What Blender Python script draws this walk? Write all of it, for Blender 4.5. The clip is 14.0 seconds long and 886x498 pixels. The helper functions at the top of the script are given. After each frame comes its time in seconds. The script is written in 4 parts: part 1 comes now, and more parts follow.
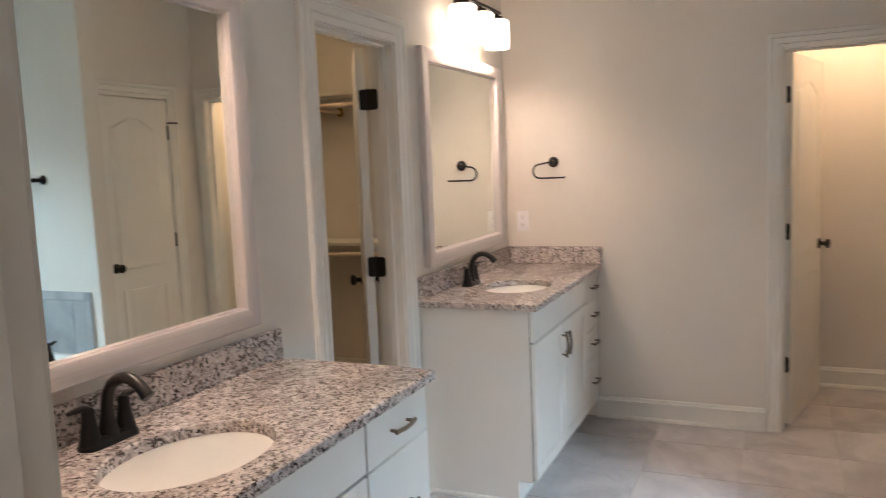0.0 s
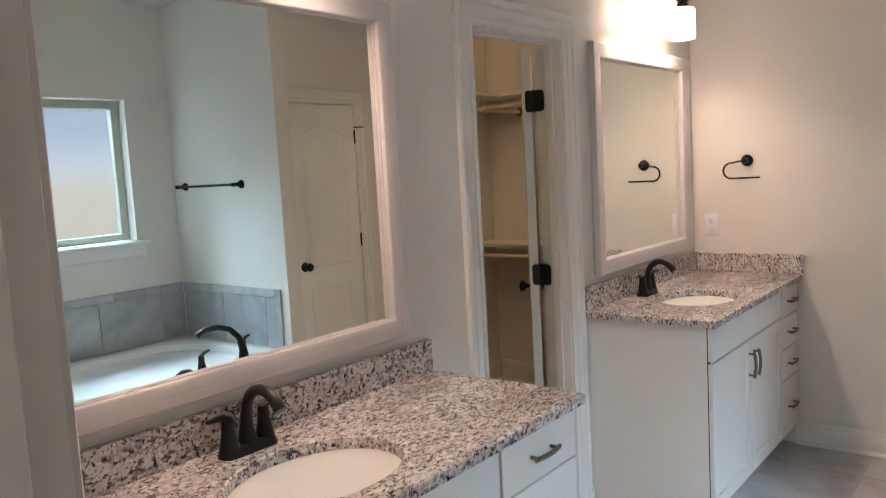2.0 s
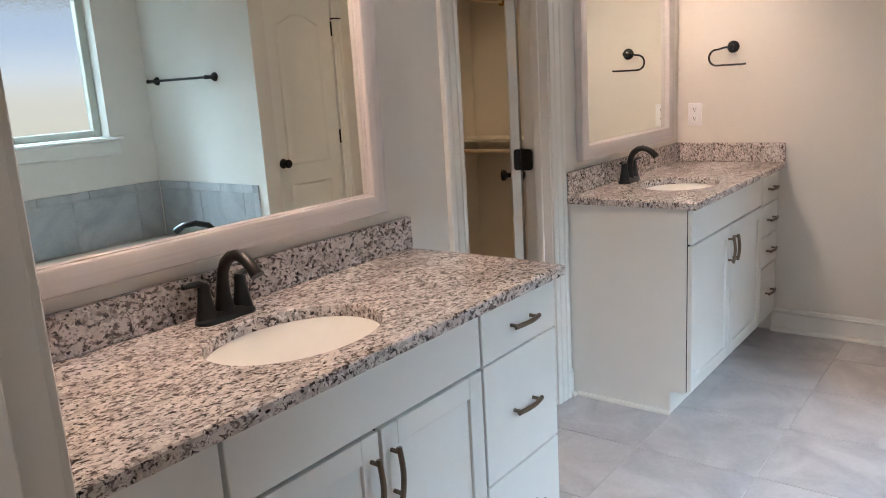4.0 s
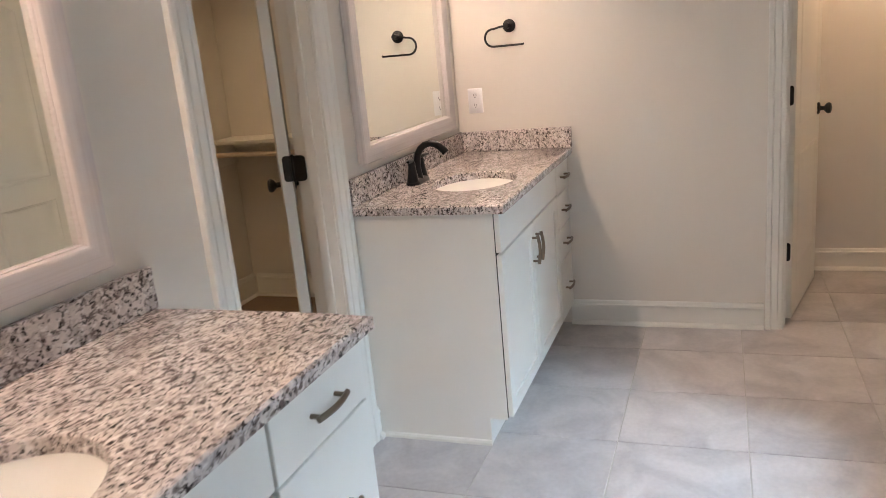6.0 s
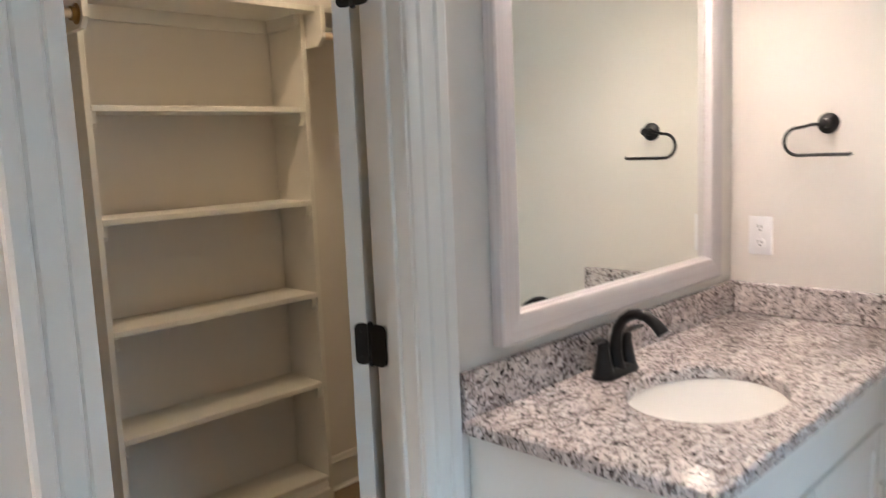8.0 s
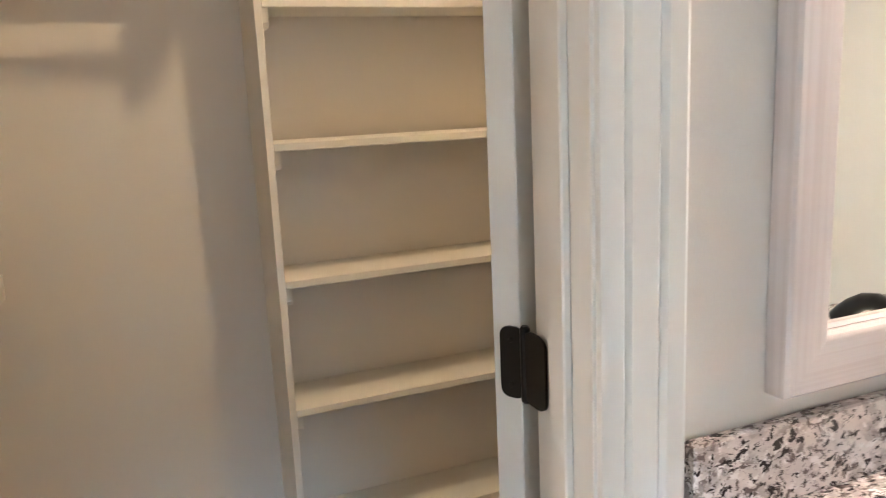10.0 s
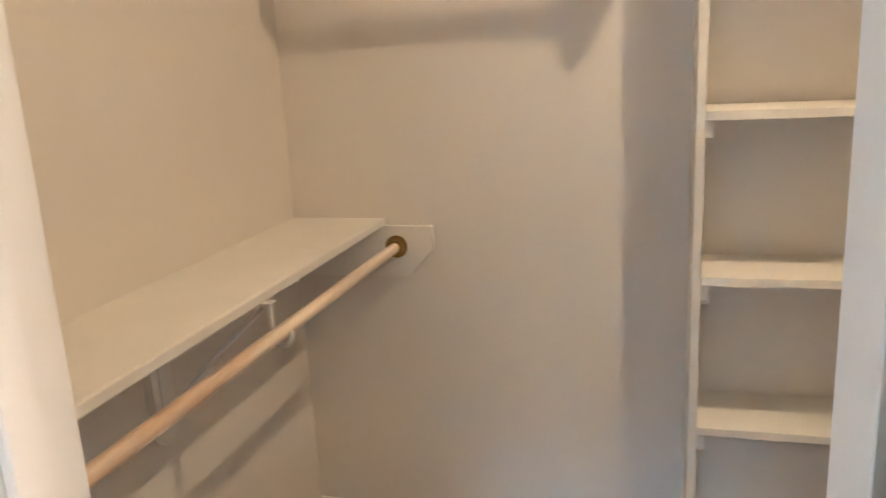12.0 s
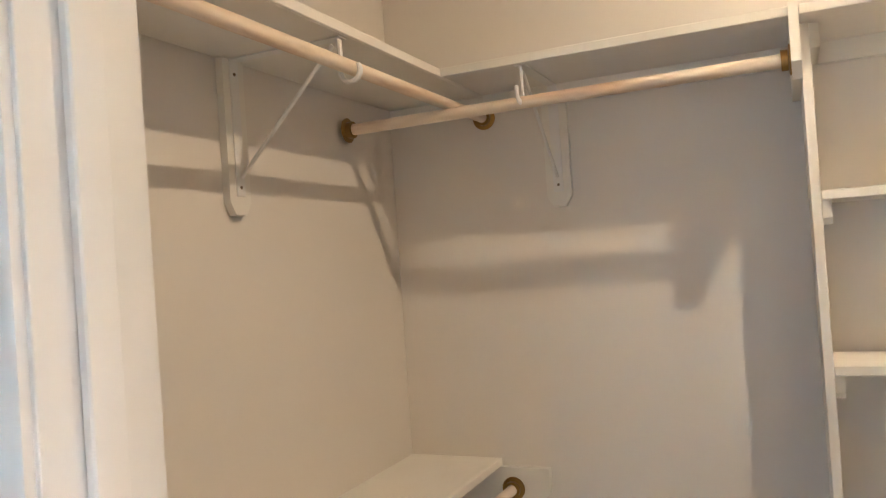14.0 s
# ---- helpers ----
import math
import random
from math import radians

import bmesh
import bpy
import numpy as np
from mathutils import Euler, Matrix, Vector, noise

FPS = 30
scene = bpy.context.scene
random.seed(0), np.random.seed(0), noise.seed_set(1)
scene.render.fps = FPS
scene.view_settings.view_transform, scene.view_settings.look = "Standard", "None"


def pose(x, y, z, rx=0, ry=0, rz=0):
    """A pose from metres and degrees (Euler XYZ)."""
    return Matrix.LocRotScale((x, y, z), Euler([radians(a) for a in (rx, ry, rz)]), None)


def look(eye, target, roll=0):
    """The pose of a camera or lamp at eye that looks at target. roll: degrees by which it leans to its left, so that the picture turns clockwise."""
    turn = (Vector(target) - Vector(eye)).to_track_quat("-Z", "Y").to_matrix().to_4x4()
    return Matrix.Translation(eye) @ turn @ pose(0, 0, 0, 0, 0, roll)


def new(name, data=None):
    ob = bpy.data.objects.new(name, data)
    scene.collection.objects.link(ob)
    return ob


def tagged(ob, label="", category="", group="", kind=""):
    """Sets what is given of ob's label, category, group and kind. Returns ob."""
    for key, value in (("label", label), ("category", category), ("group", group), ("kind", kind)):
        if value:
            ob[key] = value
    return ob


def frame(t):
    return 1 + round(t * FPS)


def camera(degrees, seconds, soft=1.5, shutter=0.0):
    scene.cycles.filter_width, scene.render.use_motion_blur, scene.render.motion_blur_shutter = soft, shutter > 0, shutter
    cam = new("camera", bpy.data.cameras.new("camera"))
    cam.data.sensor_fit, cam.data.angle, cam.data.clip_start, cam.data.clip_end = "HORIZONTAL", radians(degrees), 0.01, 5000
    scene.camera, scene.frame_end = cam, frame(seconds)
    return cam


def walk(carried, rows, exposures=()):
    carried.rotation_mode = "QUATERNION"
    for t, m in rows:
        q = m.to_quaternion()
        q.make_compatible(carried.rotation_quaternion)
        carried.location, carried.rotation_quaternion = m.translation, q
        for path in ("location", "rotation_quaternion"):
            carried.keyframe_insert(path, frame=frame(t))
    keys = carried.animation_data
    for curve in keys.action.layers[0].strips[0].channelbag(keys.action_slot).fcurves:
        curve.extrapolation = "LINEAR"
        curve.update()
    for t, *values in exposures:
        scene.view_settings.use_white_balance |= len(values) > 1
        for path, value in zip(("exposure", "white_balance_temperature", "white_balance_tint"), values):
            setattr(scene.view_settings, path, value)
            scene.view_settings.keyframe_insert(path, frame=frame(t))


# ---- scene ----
cam = camera(59.7, 14.0, soft=0.9, shutter=0.35)
PATH = [
    (0, (-0.325, -1.515, 1.517), (1.495, -0.714, 1.3), -2.4),
    (0.5, (-0.245, -1.557, 1.543), (1.435, -0.482, 1.388), -3.0),
    (1, (-0.165, -1.589, 1.575), (1.43, -0.388, 1.468), -3.5),
    (1.5, (-0.127, -1.575, 1.567), (1.442, -0.34, 1.448), -3.3),
    (2, (-0.142, -1.587, 1.552), (1.412, -0.345, 1.345), -3.2),
    (2.5, (-0.141, -1.587, 1.508), (1.403, -0.35, 1.219), -3.6),
    (4.8, (-0.08, -1.549, 1.425), (1.498, -0.434, 0.909), -4.6),
    (5, (-0.047, -1.51, 1.425), (1.585, -0.473, 0.915), -4.7),
    (5.5, (0.115, -1.343, 1.435), (1.884, -0.553, 0.94), -5.4),
    (6, (0.354, -1.253, 1.433), (2.167, -0.575, 0.93), -5.4),
    (6.5, (0.697, -1.22, 1.437), (2.454, -0.397, 0.953), -4.6),
    (7, (1.076, -1.186, 1.437), (2.753, -0.18, 1.019), -4.1),
    (7.5, (1.394, -1.168, 1.453), (2.987, -0.006, 1.117), -3.4),
    (8, (1.652, -1.096, 1.483), (3.061, 0.299, 1.221), -2.4),
    (8.2, (1.732, -1.055, 1.498), (3.066, 0.418, 1.272), -2.3),
    (10.3, (2.282, -0.565, 1.355), (2.958, 1.271, 0.939), -3.0),
    (10.5, (2.296, -0.519, 1.337), (2.92, 1.326, 0.885), -3.1),
    (11, (2.322, -0.456, 1.343), (2.683, 1.449, 0.854), -3.0),
    (11.5, (2.434, -0.41, 1.39), (2.332, 1.524, 0.902), -2.4),
    (12, (2.524, -0.369, 1.428), (1.991, 1.499, 0.958), -3.0),
    (12.5, (2.554, -0.351, 1.469), (1.801, 1.468, 1.118), -3.7),
    (13, (2.569, -0.356, 1.533), (1.786, 1.473, 1.327), -4.4),
    (13.5, (2.569, -0.374, 1.576), (1.78, 1.462, 1.491), -4.3),
    (14, (2.556, -0.38, 1.569), (1.736, 1.444, 1.595), -3.9),
]
EXPOSURE = ((0.0, 0.61, 7250, 18), (0.5, 0.55, 7100, 18), (1.5, 0.49, 7000, 18), (2.5, 0.59, 7000, 18), (5.0, 0.74, 7000, 18), (6.0, 0.86, 7150, 18), (6.5, 0.93, 7000, 15), (8.2, 1.04, 6200, 12), (10.3, 1.72, 7000, 15), (11.0, 1.87, 7950, 18), (11.5, 2.10, 7300, 15), (12.0, 1.97, 6400, 15), (12.5, 1.93, 6250, 15), (14.0, 1.82, 6000, 13))
walk(cam, [(t, look(eye, target, lean)) for t, eye, target, lean in PATH], EXPOSURE)

# ---- light ----
world = bpy.data.worlds.new("sky")
scene.world = world
world.use_nodes = True
wn = world.node_tree.nodes
sky = wn.new("ShaderNodeTexSky")
sky.sky_type = "NISHITA"
sky.sun_disc = False
sky.sun_elevation = radians(51)
sky.sun_rotation = radians(0)
world.node_tree.links.new(sky.outputs[0], wn["Background"].inputs[0])
wn["Background"].inputs[1].default_value = 0.1


def lamp(name, kind, where, energy, color, size=0.05, target=None, size_y=None):
    data = bpy.data.lights.new(name, kind)
    data.energy, data.color = energy, color
    if kind == "AREA":
        data.shape, data.size, data.size_y = "RECTANGLE", size, size_y or size
    elif kind == "POINT":
        data.shadow_soft_size = size
    else:
        data.angle = size
    ob = new(name, data)
    ob.matrix_world = look(where, target) if target else Matrix.Translation(where)
    return ob


WARM = (1.0, 0.74, 0.50)
lamp("sun", "SUN", (2.0, 6.0, 8.0), 2.5, (1.0, 0.95, 0.88), radians(0.5), (2.0, 2.0, 3.06))
lamp("sky_light", "AREA", (2.15, -5.2, 3.45), 510, (0.50, 0.77, 1.0), 2.6, (2.15, -3.2, 1.6), 1.7)
lamp("closet_light", "AREA", (3.047, 0.753, 2.700), 5.6, (1.0, 0.755, 0.475), 0.022, (3.047, 0.754, 0.0), 0.022)
lamp("toilet_room_bulb", "POINT", (4.65, -1.95, 2.5), 11, (1.0, 0.74, 0.50), 0.06)
# added fill from the bedroom side; no source is seen there
lamp("bedroom_fill_light", "AREA", (-2.55, -1.6, 1.5), 9, (0.98, 0.96, 0.98), 1.38, (0.0, -1.6, 1.5), 1.18)
SHADE_GLOW = 3.2
BULB_WATTS = 5.9

# ---- materials ----


def material(name, color, rough=0.5, metal=0.0, vary=0.06, scale=6.0, bump=0.0, bump_scale=200.0, random_shift=0.0, stretch=(1, 1, 1)):
    m = bpy.data.materials.new(name)
    m.use_nodes = True
    nt = m.node_tree
    n, l = nt.nodes, nt.links
    b = n["Principled BSDF"]
    b.inputs["Roughness"].default_value = rough
    b.inputs["Metallic"].default_value = metal
    tc = n.new("ShaderNodeTexCoord")
    mp = n.new("ShaderNodeMapping")
    mp.inputs["Scale"].default_value = stretch
    l.new(tc.outputs["Object"], mp.inputs[0])
    no = n.new("ShaderNodeTexNoise")
    no.inputs["Scale"].default_value = scale
    no.inputs["Detail"].default_value = 5
    l.new(mp.outputs[0], no.inputs["Vector"])
    ramp = n.new("ShaderNodeMapRange")
    ramp.inputs[1].default_value, ramp.inputs[2].default_value = 0.3, 0.7
    ramp.inputs[3].default_value, ramp.inputs[4].default_value = 1 - vary, 1 + vary
    l.new(no.outputs["Fac"], ramp.inputs[0])
    hsv = n.new("ShaderNodeHueSaturation")
    hsv.inputs["Color"].default_value = (*color, 1)
    value = ramp.outputs[0]
    if random_shift:
        oi = n.new("ShaderNodeObjectInfo")
        rr = n.new("ShaderNodeMapRange")
        rr.inputs[3].default_value, rr.inputs[4].default_value = 1 - random_shift, 1 + random_shift
        l.new(oi.outputs["Random"], rr.inputs[0])
        mu = n.new("ShaderNodeMath")
        mu.operation = "MULTIPLY"
        l.new(value, mu.inputs[0])
        l.new(rr.outputs[0], mu.inputs[1])
        value = mu.outputs[0]
    l.new(value, hsv.inputs["Value"])
    l.new(hsv.outputs[0], b.inputs["Base Color"])
    if bump:
        nb = n.new("ShaderNodeTexNoise")
        nb.inputs["Scale"].default_value = bump_scale
        nb.inputs["Detail"].default_value = 3
        l.new(mp.outputs[0], nb.inputs["Vector"])
        bp = n.new("ShaderNodeBump")
        bp.inputs["Strength"].default_value = bump
        bp.inputs["Distance"].default_value = 0.002
        l.new(nb.outputs["Fac"], bp.inputs["Height"])
        l.new(bp.outputs[0], b.inputs["Normal"])
    return m


def emitter(name, color, strength):
    m = bpy.data.materials.new(name)
    m.use_nodes = True
    b = m.node_tree.nodes["Principled BSDF"]
    b.inputs["Base Color"].default_value = (0.8, 0.78, 0.74, 1)
    b.inputs["Roughness"].default_value = 0.35
    b.inputs["Emission Color"].default_value = (*color, 1)
    b.inputs["Emission Strength"].default_value = strength
    return m


def granite(name):
    m = bpy.data.materials.new(name)
    m.use_nodes = True
    nt = m.node_tree
    n, l = nt.nodes, nt.links
    b = n["Principled BSDF"]
    b.inputs["Roughness"].default_value = 0.15
    tc = n.new("ShaderNodeTexCoord")
    mp = n.new("ShaderNodeMapping")
    mp.inputs["Scale"].default_value = (0.8, 1.3, 1.0)
    mp.inputs["Rotation"].default_value = (0, 0.35, 0.5)
    l.new(tc.outputs["Object"], mp.inputs[0])

    def spots(scale, detail, lo, hi, rough=0.6, shift=0.0, distort=0.4):
        t = n.new("ShaderNodeTexNoise")
        t.inputs["Scale"].default_value = scale
        t.inputs["Detail"].default_value = detail
        t.inputs["Roughness"].default_value = rough
        t.inputs["Distortion"].default_value = distort
        add = n.new("ShaderNodeVectorMath")
        add.inputs[1].default_value = (shift, shift * 0.7, shift * 1.3)
        l.new(mp.outputs[0], add.inputs[0])
        l.new(add.outputs[0], t.inputs["Vector"])
        r = n.new("ShaderNodeMapRange")
        r.inputs[1].default_value, r.inputs[2].default_value = lo, hi
        l.new(t.outputs["Fac"], r.inputs[0])
        return r.outputs[0]

    def over(fac, below, color):
        x = n.new("ShaderNodeMix")
        x.data_type = "RGBA"
        l.new(fac, x.inputs[0])
        if isinstance(below, tuple):
            x.inputs[6].default_value = (*below, 1)
        else:
            l.new(below, x.inputs[6])
        x.inputs[7].default_value = (*color, 1)
        return x.outputs[2]

    def times(u, v):
        k = n.new("ShaderNodeMath")
        k.operation = "MULTIPLY"
        l.new(u, k.inputs[0])
        l.new(v, k.inputs[1])
        return k.outputs[0]

    c = over(spots(13, 3, 0.42, 0.62), (0.73, 0.66, 0.63), (0.57, 0.505, 0.48))
    c = over(spots(34, 4, 0.51, 0.60, shift=3.0), c, (0.46, 0.405, 0.385))
    c = over(spots(60, 3, 0.56, 0.62, shift=7.0), c, (0.80, 0.755, 0.735))
    c = over(times(spots(78, 5, 0.525, 0.563, rough=0.7, shift=13.0), spots(14, 2, 0.34, 0.50, shift=31.0)), c, (0.165, 0.13, 0.123))
    c = over(spots(100, 4, 0.565, 0.595, rough=0.65, shift=21.0), c, (0.035, 0.028, 0.027))
    l.new(c, b.inputs["Base Color"])
    return m


def tile_stone(name, color, dark, rough=0.32):
    """Grey porcelain with soft cloudy veins, shifted from tile to tile."""
    m = material(name, color, rough, vary=0.05, scale=60, random_shift=0.06)
    nt = m.node_tree
    n, l = nt.nodes, nt.links
    tc = n.new("ShaderNodeTexCoord")
    oi = n.new("ShaderNodeObjectInfo")
    sh = n.new("ShaderNodeVectorMath")
    sh.operation = "SCALE"
    sh.inputs[0].default_value = (17, 29, 11)
    l.new(oi.outputs["Random"], sh.inputs["Scale"])
    add = n.new("ShaderNodeVectorMath")
    l.new(tc.outputs["Object"], add.inputs[0])
    l.new(sh.outputs[0], add.inputs[1])
    no = n.new("ShaderNodeTexNoise")
    no.inputs["Scale"].default_value = 3.2
    no.inputs["Detail"].default_value = 6
    no.inputs["Roughness"].default_value = 0.55
    no.inputs["Distortion"].default_value = 1.2
    l.new(add.outputs[0], no.inputs["Vector"])
    r = n.new("ShaderNodeMapRange")
    r.inputs[1].default_value, r.inputs[2].default_value = 0.40, 0.66
    l.new(no.outputs["Fac"], r.inputs[0])
    x = n.new("ShaderNodeMix")
    x.data_type = "RGBA"
    x.inputs[6].default_value, x.inputs[7].default_value = (*color, 1), (*dark, 1)
    l.new(r.outputs[0], x.inputs[0])
    hsv = [k for k in n if k.type == "HUE_SAT"][0]
    l.new(x.outputs[2], hsv.inputs["Color"])
    return m


def grained(name, color, dark, rough, along, fine=1.0, relief=0.03, spread=(0.42, 0.68)):
    """Streaky wood grain that runs along one axis (0, 1 or 2)."""
    s = [150 * fine] * 3
    s[along] = 2.5
    m = material(name, color, rough, vary=0.05, scale=1.0, bump=relief, bump_scale=1.0, stretch=tuple(s))
    n, l = m.node_tree.nodes, m.node_tree.links
    no = [k for k in n if k.type == "TEX_NOISE"][0]
    r = n.new("ShaderNodeMapRange")
    r.inputs[1].default_value, r.inputs[2].default_value = spread
    l.new(no.outputs["Fac"], r.inputs[0])
    x = n.new("ShaderNodeMix")
    x.data_type = "RGBA"
    x.inputs[6].default_value, x.inputs[7].default_value = (*color, 1), (*dark, 1)
    l.new(r.outputs[0], x.inputs[0])
    hsv = [k for k in n if k.type == "HUE_SAT"][0]
    l.new(x.outputs[2], hsv.inputs["Color"])
    return m


WALL = material("wall_paint", (0.755, 0.712, 0.655), 0.6, vary=0.012, scale=3, bump=0.10, bump_scale=260)
CEIL = material("ceiling_paint", (0.80, 0.79, 0.76), 0.8, vary=0.01, bump=0.1, bump_scale=200)
TRIM = material("trim_paint", (0.80, 0.785, 0.74), 0.33, vary=0.012, scale=5)
CAB = material("cabinet_paint", (0.80, 0.79, 0.75), 0.36, vary=0.012, scale=5)
SHELF = material("shelf_paint", (0.80, 0.77, 0.71), 0.42, vary=0.02, scale=8)
# near-black colour that stands for the shade between cabinet fronts
GAP_SHADE = material("cabinet_gap_shade", (0.045, 0.04, 0.035), 0.8, vary=0.1)
GRANITE = granite("granite")
FLOOR_TILE = tile_stone("floor_tile", (0.55, 0.525, 0.53), (0.40, 0.385, 0.40), 0.30)
WALL_TILE = tile_stone("tub_tile", (0.46, 0.47, 0.48), (0.34, 0.35, 0.36), 0.35)
GROUT = material("grout", (0.50, 0.49, 0.47), 0.9, vary=0.08, scale=30, bump=0.3)
CARPET = material("carpet", (0.26, 0.185, 0.125), 0.95, vary=0.16, scale=120, bump=0.9, bump_scale=420)
BRONZE = material("oil_rubbed_bronze", (0.0055, 0.0048, 0.0045), 0.36, 0.25, vary=0.25, scale=30)
NICKEL = material("brushed_nickel", (0.21, 0.165, 0.125), 0.33, 1.0, vary=0.08, scale=40)
CERAMIC = material("white_ceramic", (0.55, 0.52, 0.495), 0.09, vary=0.004)
ACRYLIC = material("tub_acrylic", (0.82, 0.82, 0.80), 0.15, vary=0.004)
PLASTIC = material("white_plastic", (0.86, 0.85, 0.86), 0.4, vary=0.01)
SLOT = material("dark_slot", (0.03, 0.03, 0.03), 0.7)
METAL_WHITE = material("white_enamel", (0.78, 0.77, 0.75), 0.35, vary=0.02)
BRASS = material("brass", (0.36, 0.22, 0.075), 0.33, 1.0, vary=0.1)
FRAME_H = grained("whitewashed_wood_across", (0.66, 0.615, 0.605), (0.56, 0.51, 0.50), 0.42, 0)
FRAME_V = grained("whitewashed_wood_upright", (0.66, 0.615, 0.605), (0.56, 0.51, 0.50), 0.42, 2)
ROD_X = grained("pine_across", (0.80, 0.67, 0.53), (0.60, 0.43, 0.30), 0.5, 0, 0.16, 0.08, (0.5, 0.64))
ROD_Y = grained("pine_along", (0.80, 0.67, 0.53), (0.60, 0.43, 0.30), 0.5, 1, 0.16, 0.08, (0.5, 0.64))
VINYL = material("window_vinyl", (0.42, 0.41, 0.36), 0.4, vary=0.02)
SHADE = emitter("lit_opal_glass", (1.0, 0.84, 0.70), SHADE_GLOW)
CLOSET_BULB = emitter("lit_opal_lens", (1.0, 0.79, 0.58), 3.0)
BULB = emitter("lit_bulb", (1.0, 0.80, 0.63), 40.0)
BEDROOM_FLOOR = material("bedroom_carpet", (0.40, 0.35, 0.30), 0.95, vary=0.1, scale=90, bump=0.6, bump_scale=300)
GRASS = material("dry_lawn", (0.30, 0.27, 0.14), 0.95, vary=0.3, scale=4)

MIRROR = bpy.data.materials.new("mirror_glass")
MIRROR.use_nodes = True
mb = MIRROR.node_tree.nodes["Principled BSDF"]
mb.inputs["Base Color"].default_value = (0.90, 0.935, 0.885, 1)
mb.inputs["Metallic"].default_value = 1.0
mb.inputs["Roughness"].default_value = 0.0

FROST = bpy.data.materials.new("rain_glass")
FROST.use_nodes = True
fn, fl = FROST.node_tree.nodes, FROST.node_tree.links
fb = fn["Principled BSDF"]
fb.inputs["Base Color"].default_value = (0.93, 0.96, 0.97, 1)
fb.inputs["Transmission Weight"].default_value = 1.0
fb.inputs["Roughness"].default_value = 0.05
fb.inputs["IOR"].default_value = 1.1
ft = fn.new("ShaderNodeTexCoord")
fm = fn.new("ShaderNodeMapping")
fm.inputs["Scale"].default_value = (60, 60, 34)
fl.new(ft.outputs["Object"], fm.inputs[0])
fx = fn.new("ShaderNodeTexNoise")
fx.inputs["Scale"].default_value = 1.0
fl.new(fm.outputs[0], fx.inputs["Vector"])
fp = fn.new("ShaderNodeBump")
fp.inputs["Strength"].default_value = 1.0
fp.inputs["Distance"].default_value = 0.009
fl.new(fx.outputs["Fac"], fp.inputs["Height"])
fl.new(fp.outputs[0], fb.inputs["Normal"])

# Self-lit card: daylight and haze are put into a vertical ramp of emission.
BACKDROP = bpy.data.materials.new("glowing_distance")
BACKDROP.use_nodes = True
kn, kl = BACKDROP.node_tree.nodes, BACKDROP.node_tree.links
kb = kn["Principled BSDF"]
kb.inputs["Base Color"].default_value = (0, 0, 0, 1)
kb.inputs["Specular IOR Level"].default_value = 0.0
kt = kn.new("ShaderNodeTexCoord")
ks = kn.new("ShaderNodeSeparateXYZ")
kl.new(kt.outputs["Object"], ks.inputs[0])
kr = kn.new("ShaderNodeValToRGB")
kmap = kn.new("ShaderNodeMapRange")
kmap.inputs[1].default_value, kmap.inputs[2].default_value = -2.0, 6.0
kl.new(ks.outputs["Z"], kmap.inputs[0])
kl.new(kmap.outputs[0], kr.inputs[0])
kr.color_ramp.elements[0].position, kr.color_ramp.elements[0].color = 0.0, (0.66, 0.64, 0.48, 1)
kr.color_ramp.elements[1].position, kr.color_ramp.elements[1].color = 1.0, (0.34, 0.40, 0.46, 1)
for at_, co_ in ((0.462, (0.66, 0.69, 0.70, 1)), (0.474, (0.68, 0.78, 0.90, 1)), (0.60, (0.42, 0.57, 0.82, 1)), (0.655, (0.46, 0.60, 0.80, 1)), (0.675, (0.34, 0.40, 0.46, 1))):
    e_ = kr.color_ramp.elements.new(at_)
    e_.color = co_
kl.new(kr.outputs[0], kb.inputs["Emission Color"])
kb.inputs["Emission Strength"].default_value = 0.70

# ---- mesh helpers ----


OWN_SPACE = set()


def placed(ob):
    m = ob.matrix_basis.copy()
    return placed(ob.parent) @ ob.matrix_parent_inverse @ m if ob.parent else m


def part(name, bm, mat, parent=None, label=""):
    me = bpy.data.meshes.new(name)
    bmesh.ops.recalc_face_normals(bm, faces=bm.faces)
    bm.to_mesh(me)
    bm.free()
    me.materials.append(mat)
    me.shade_smooth()
    me.set_sharp_from_angle(angle=radians(35))
    ob = new(name, me)
    if parent:
        ob.parent = parent
        if parent.name not in OWN_SPACE:
            ob.matrix_parent_inverse = placed(parent).inverted()
        else:
            OWN_SPACE.add(ob.name)
    if label:
        ob["label"] = label
    return ob


def thing(name, label, category, group="", where=(0, 0, 0), own=None):
    """The Empty of a thing. own: the pose of its own space, in which its parts are then built."""
    ob = new(name)
    ob.empty_display_size = 0.05
    ob.location = where
    if own:
        ob.matrix_basis = own
        OWN_SPACE.add(ob.name)
    return tagged(ob, label, category, group)


def box(bm, lo, hi, bev=0.0, seg=1):
    x0, y0, z0 = lo
    x1, y1, z1 = hi
    v = [bm.verts.new(p) for p in ((x0, y0, z0), (x1, y0, z0), (x1, y1, z0), (x0, y1, z0), (x0, y0, z1), (x1, y0, z1), (x1, y1, z1), (x0, y1, z1))]
    f = [bm.faces.new([v[i] for i in q]) for q in ((0, 3, 2, 1), (4, 5, 6, 7), (0, 1, 5, 4), (1, 2, 6, 5), (2, 3, 7, 6), (3, 0, 4, 7))]
    if bev:
        ed = list({e for q in f for e in q.edges})
        bmesh.ops.bevel(bm, geom=ed, offset=bev, segments=seg, affect="EDGES", profile=0.5)
    return bm


def boxes(*items, bev=0.0):
    bm = bmesh.new()
    for lo, hi in items:
        box(bm, lo, hi, bev)
    return bm


def one(lo, hi, bev=0.0, seg=1):
    return box(bmesh.new(), lo, hi, bev, seg)


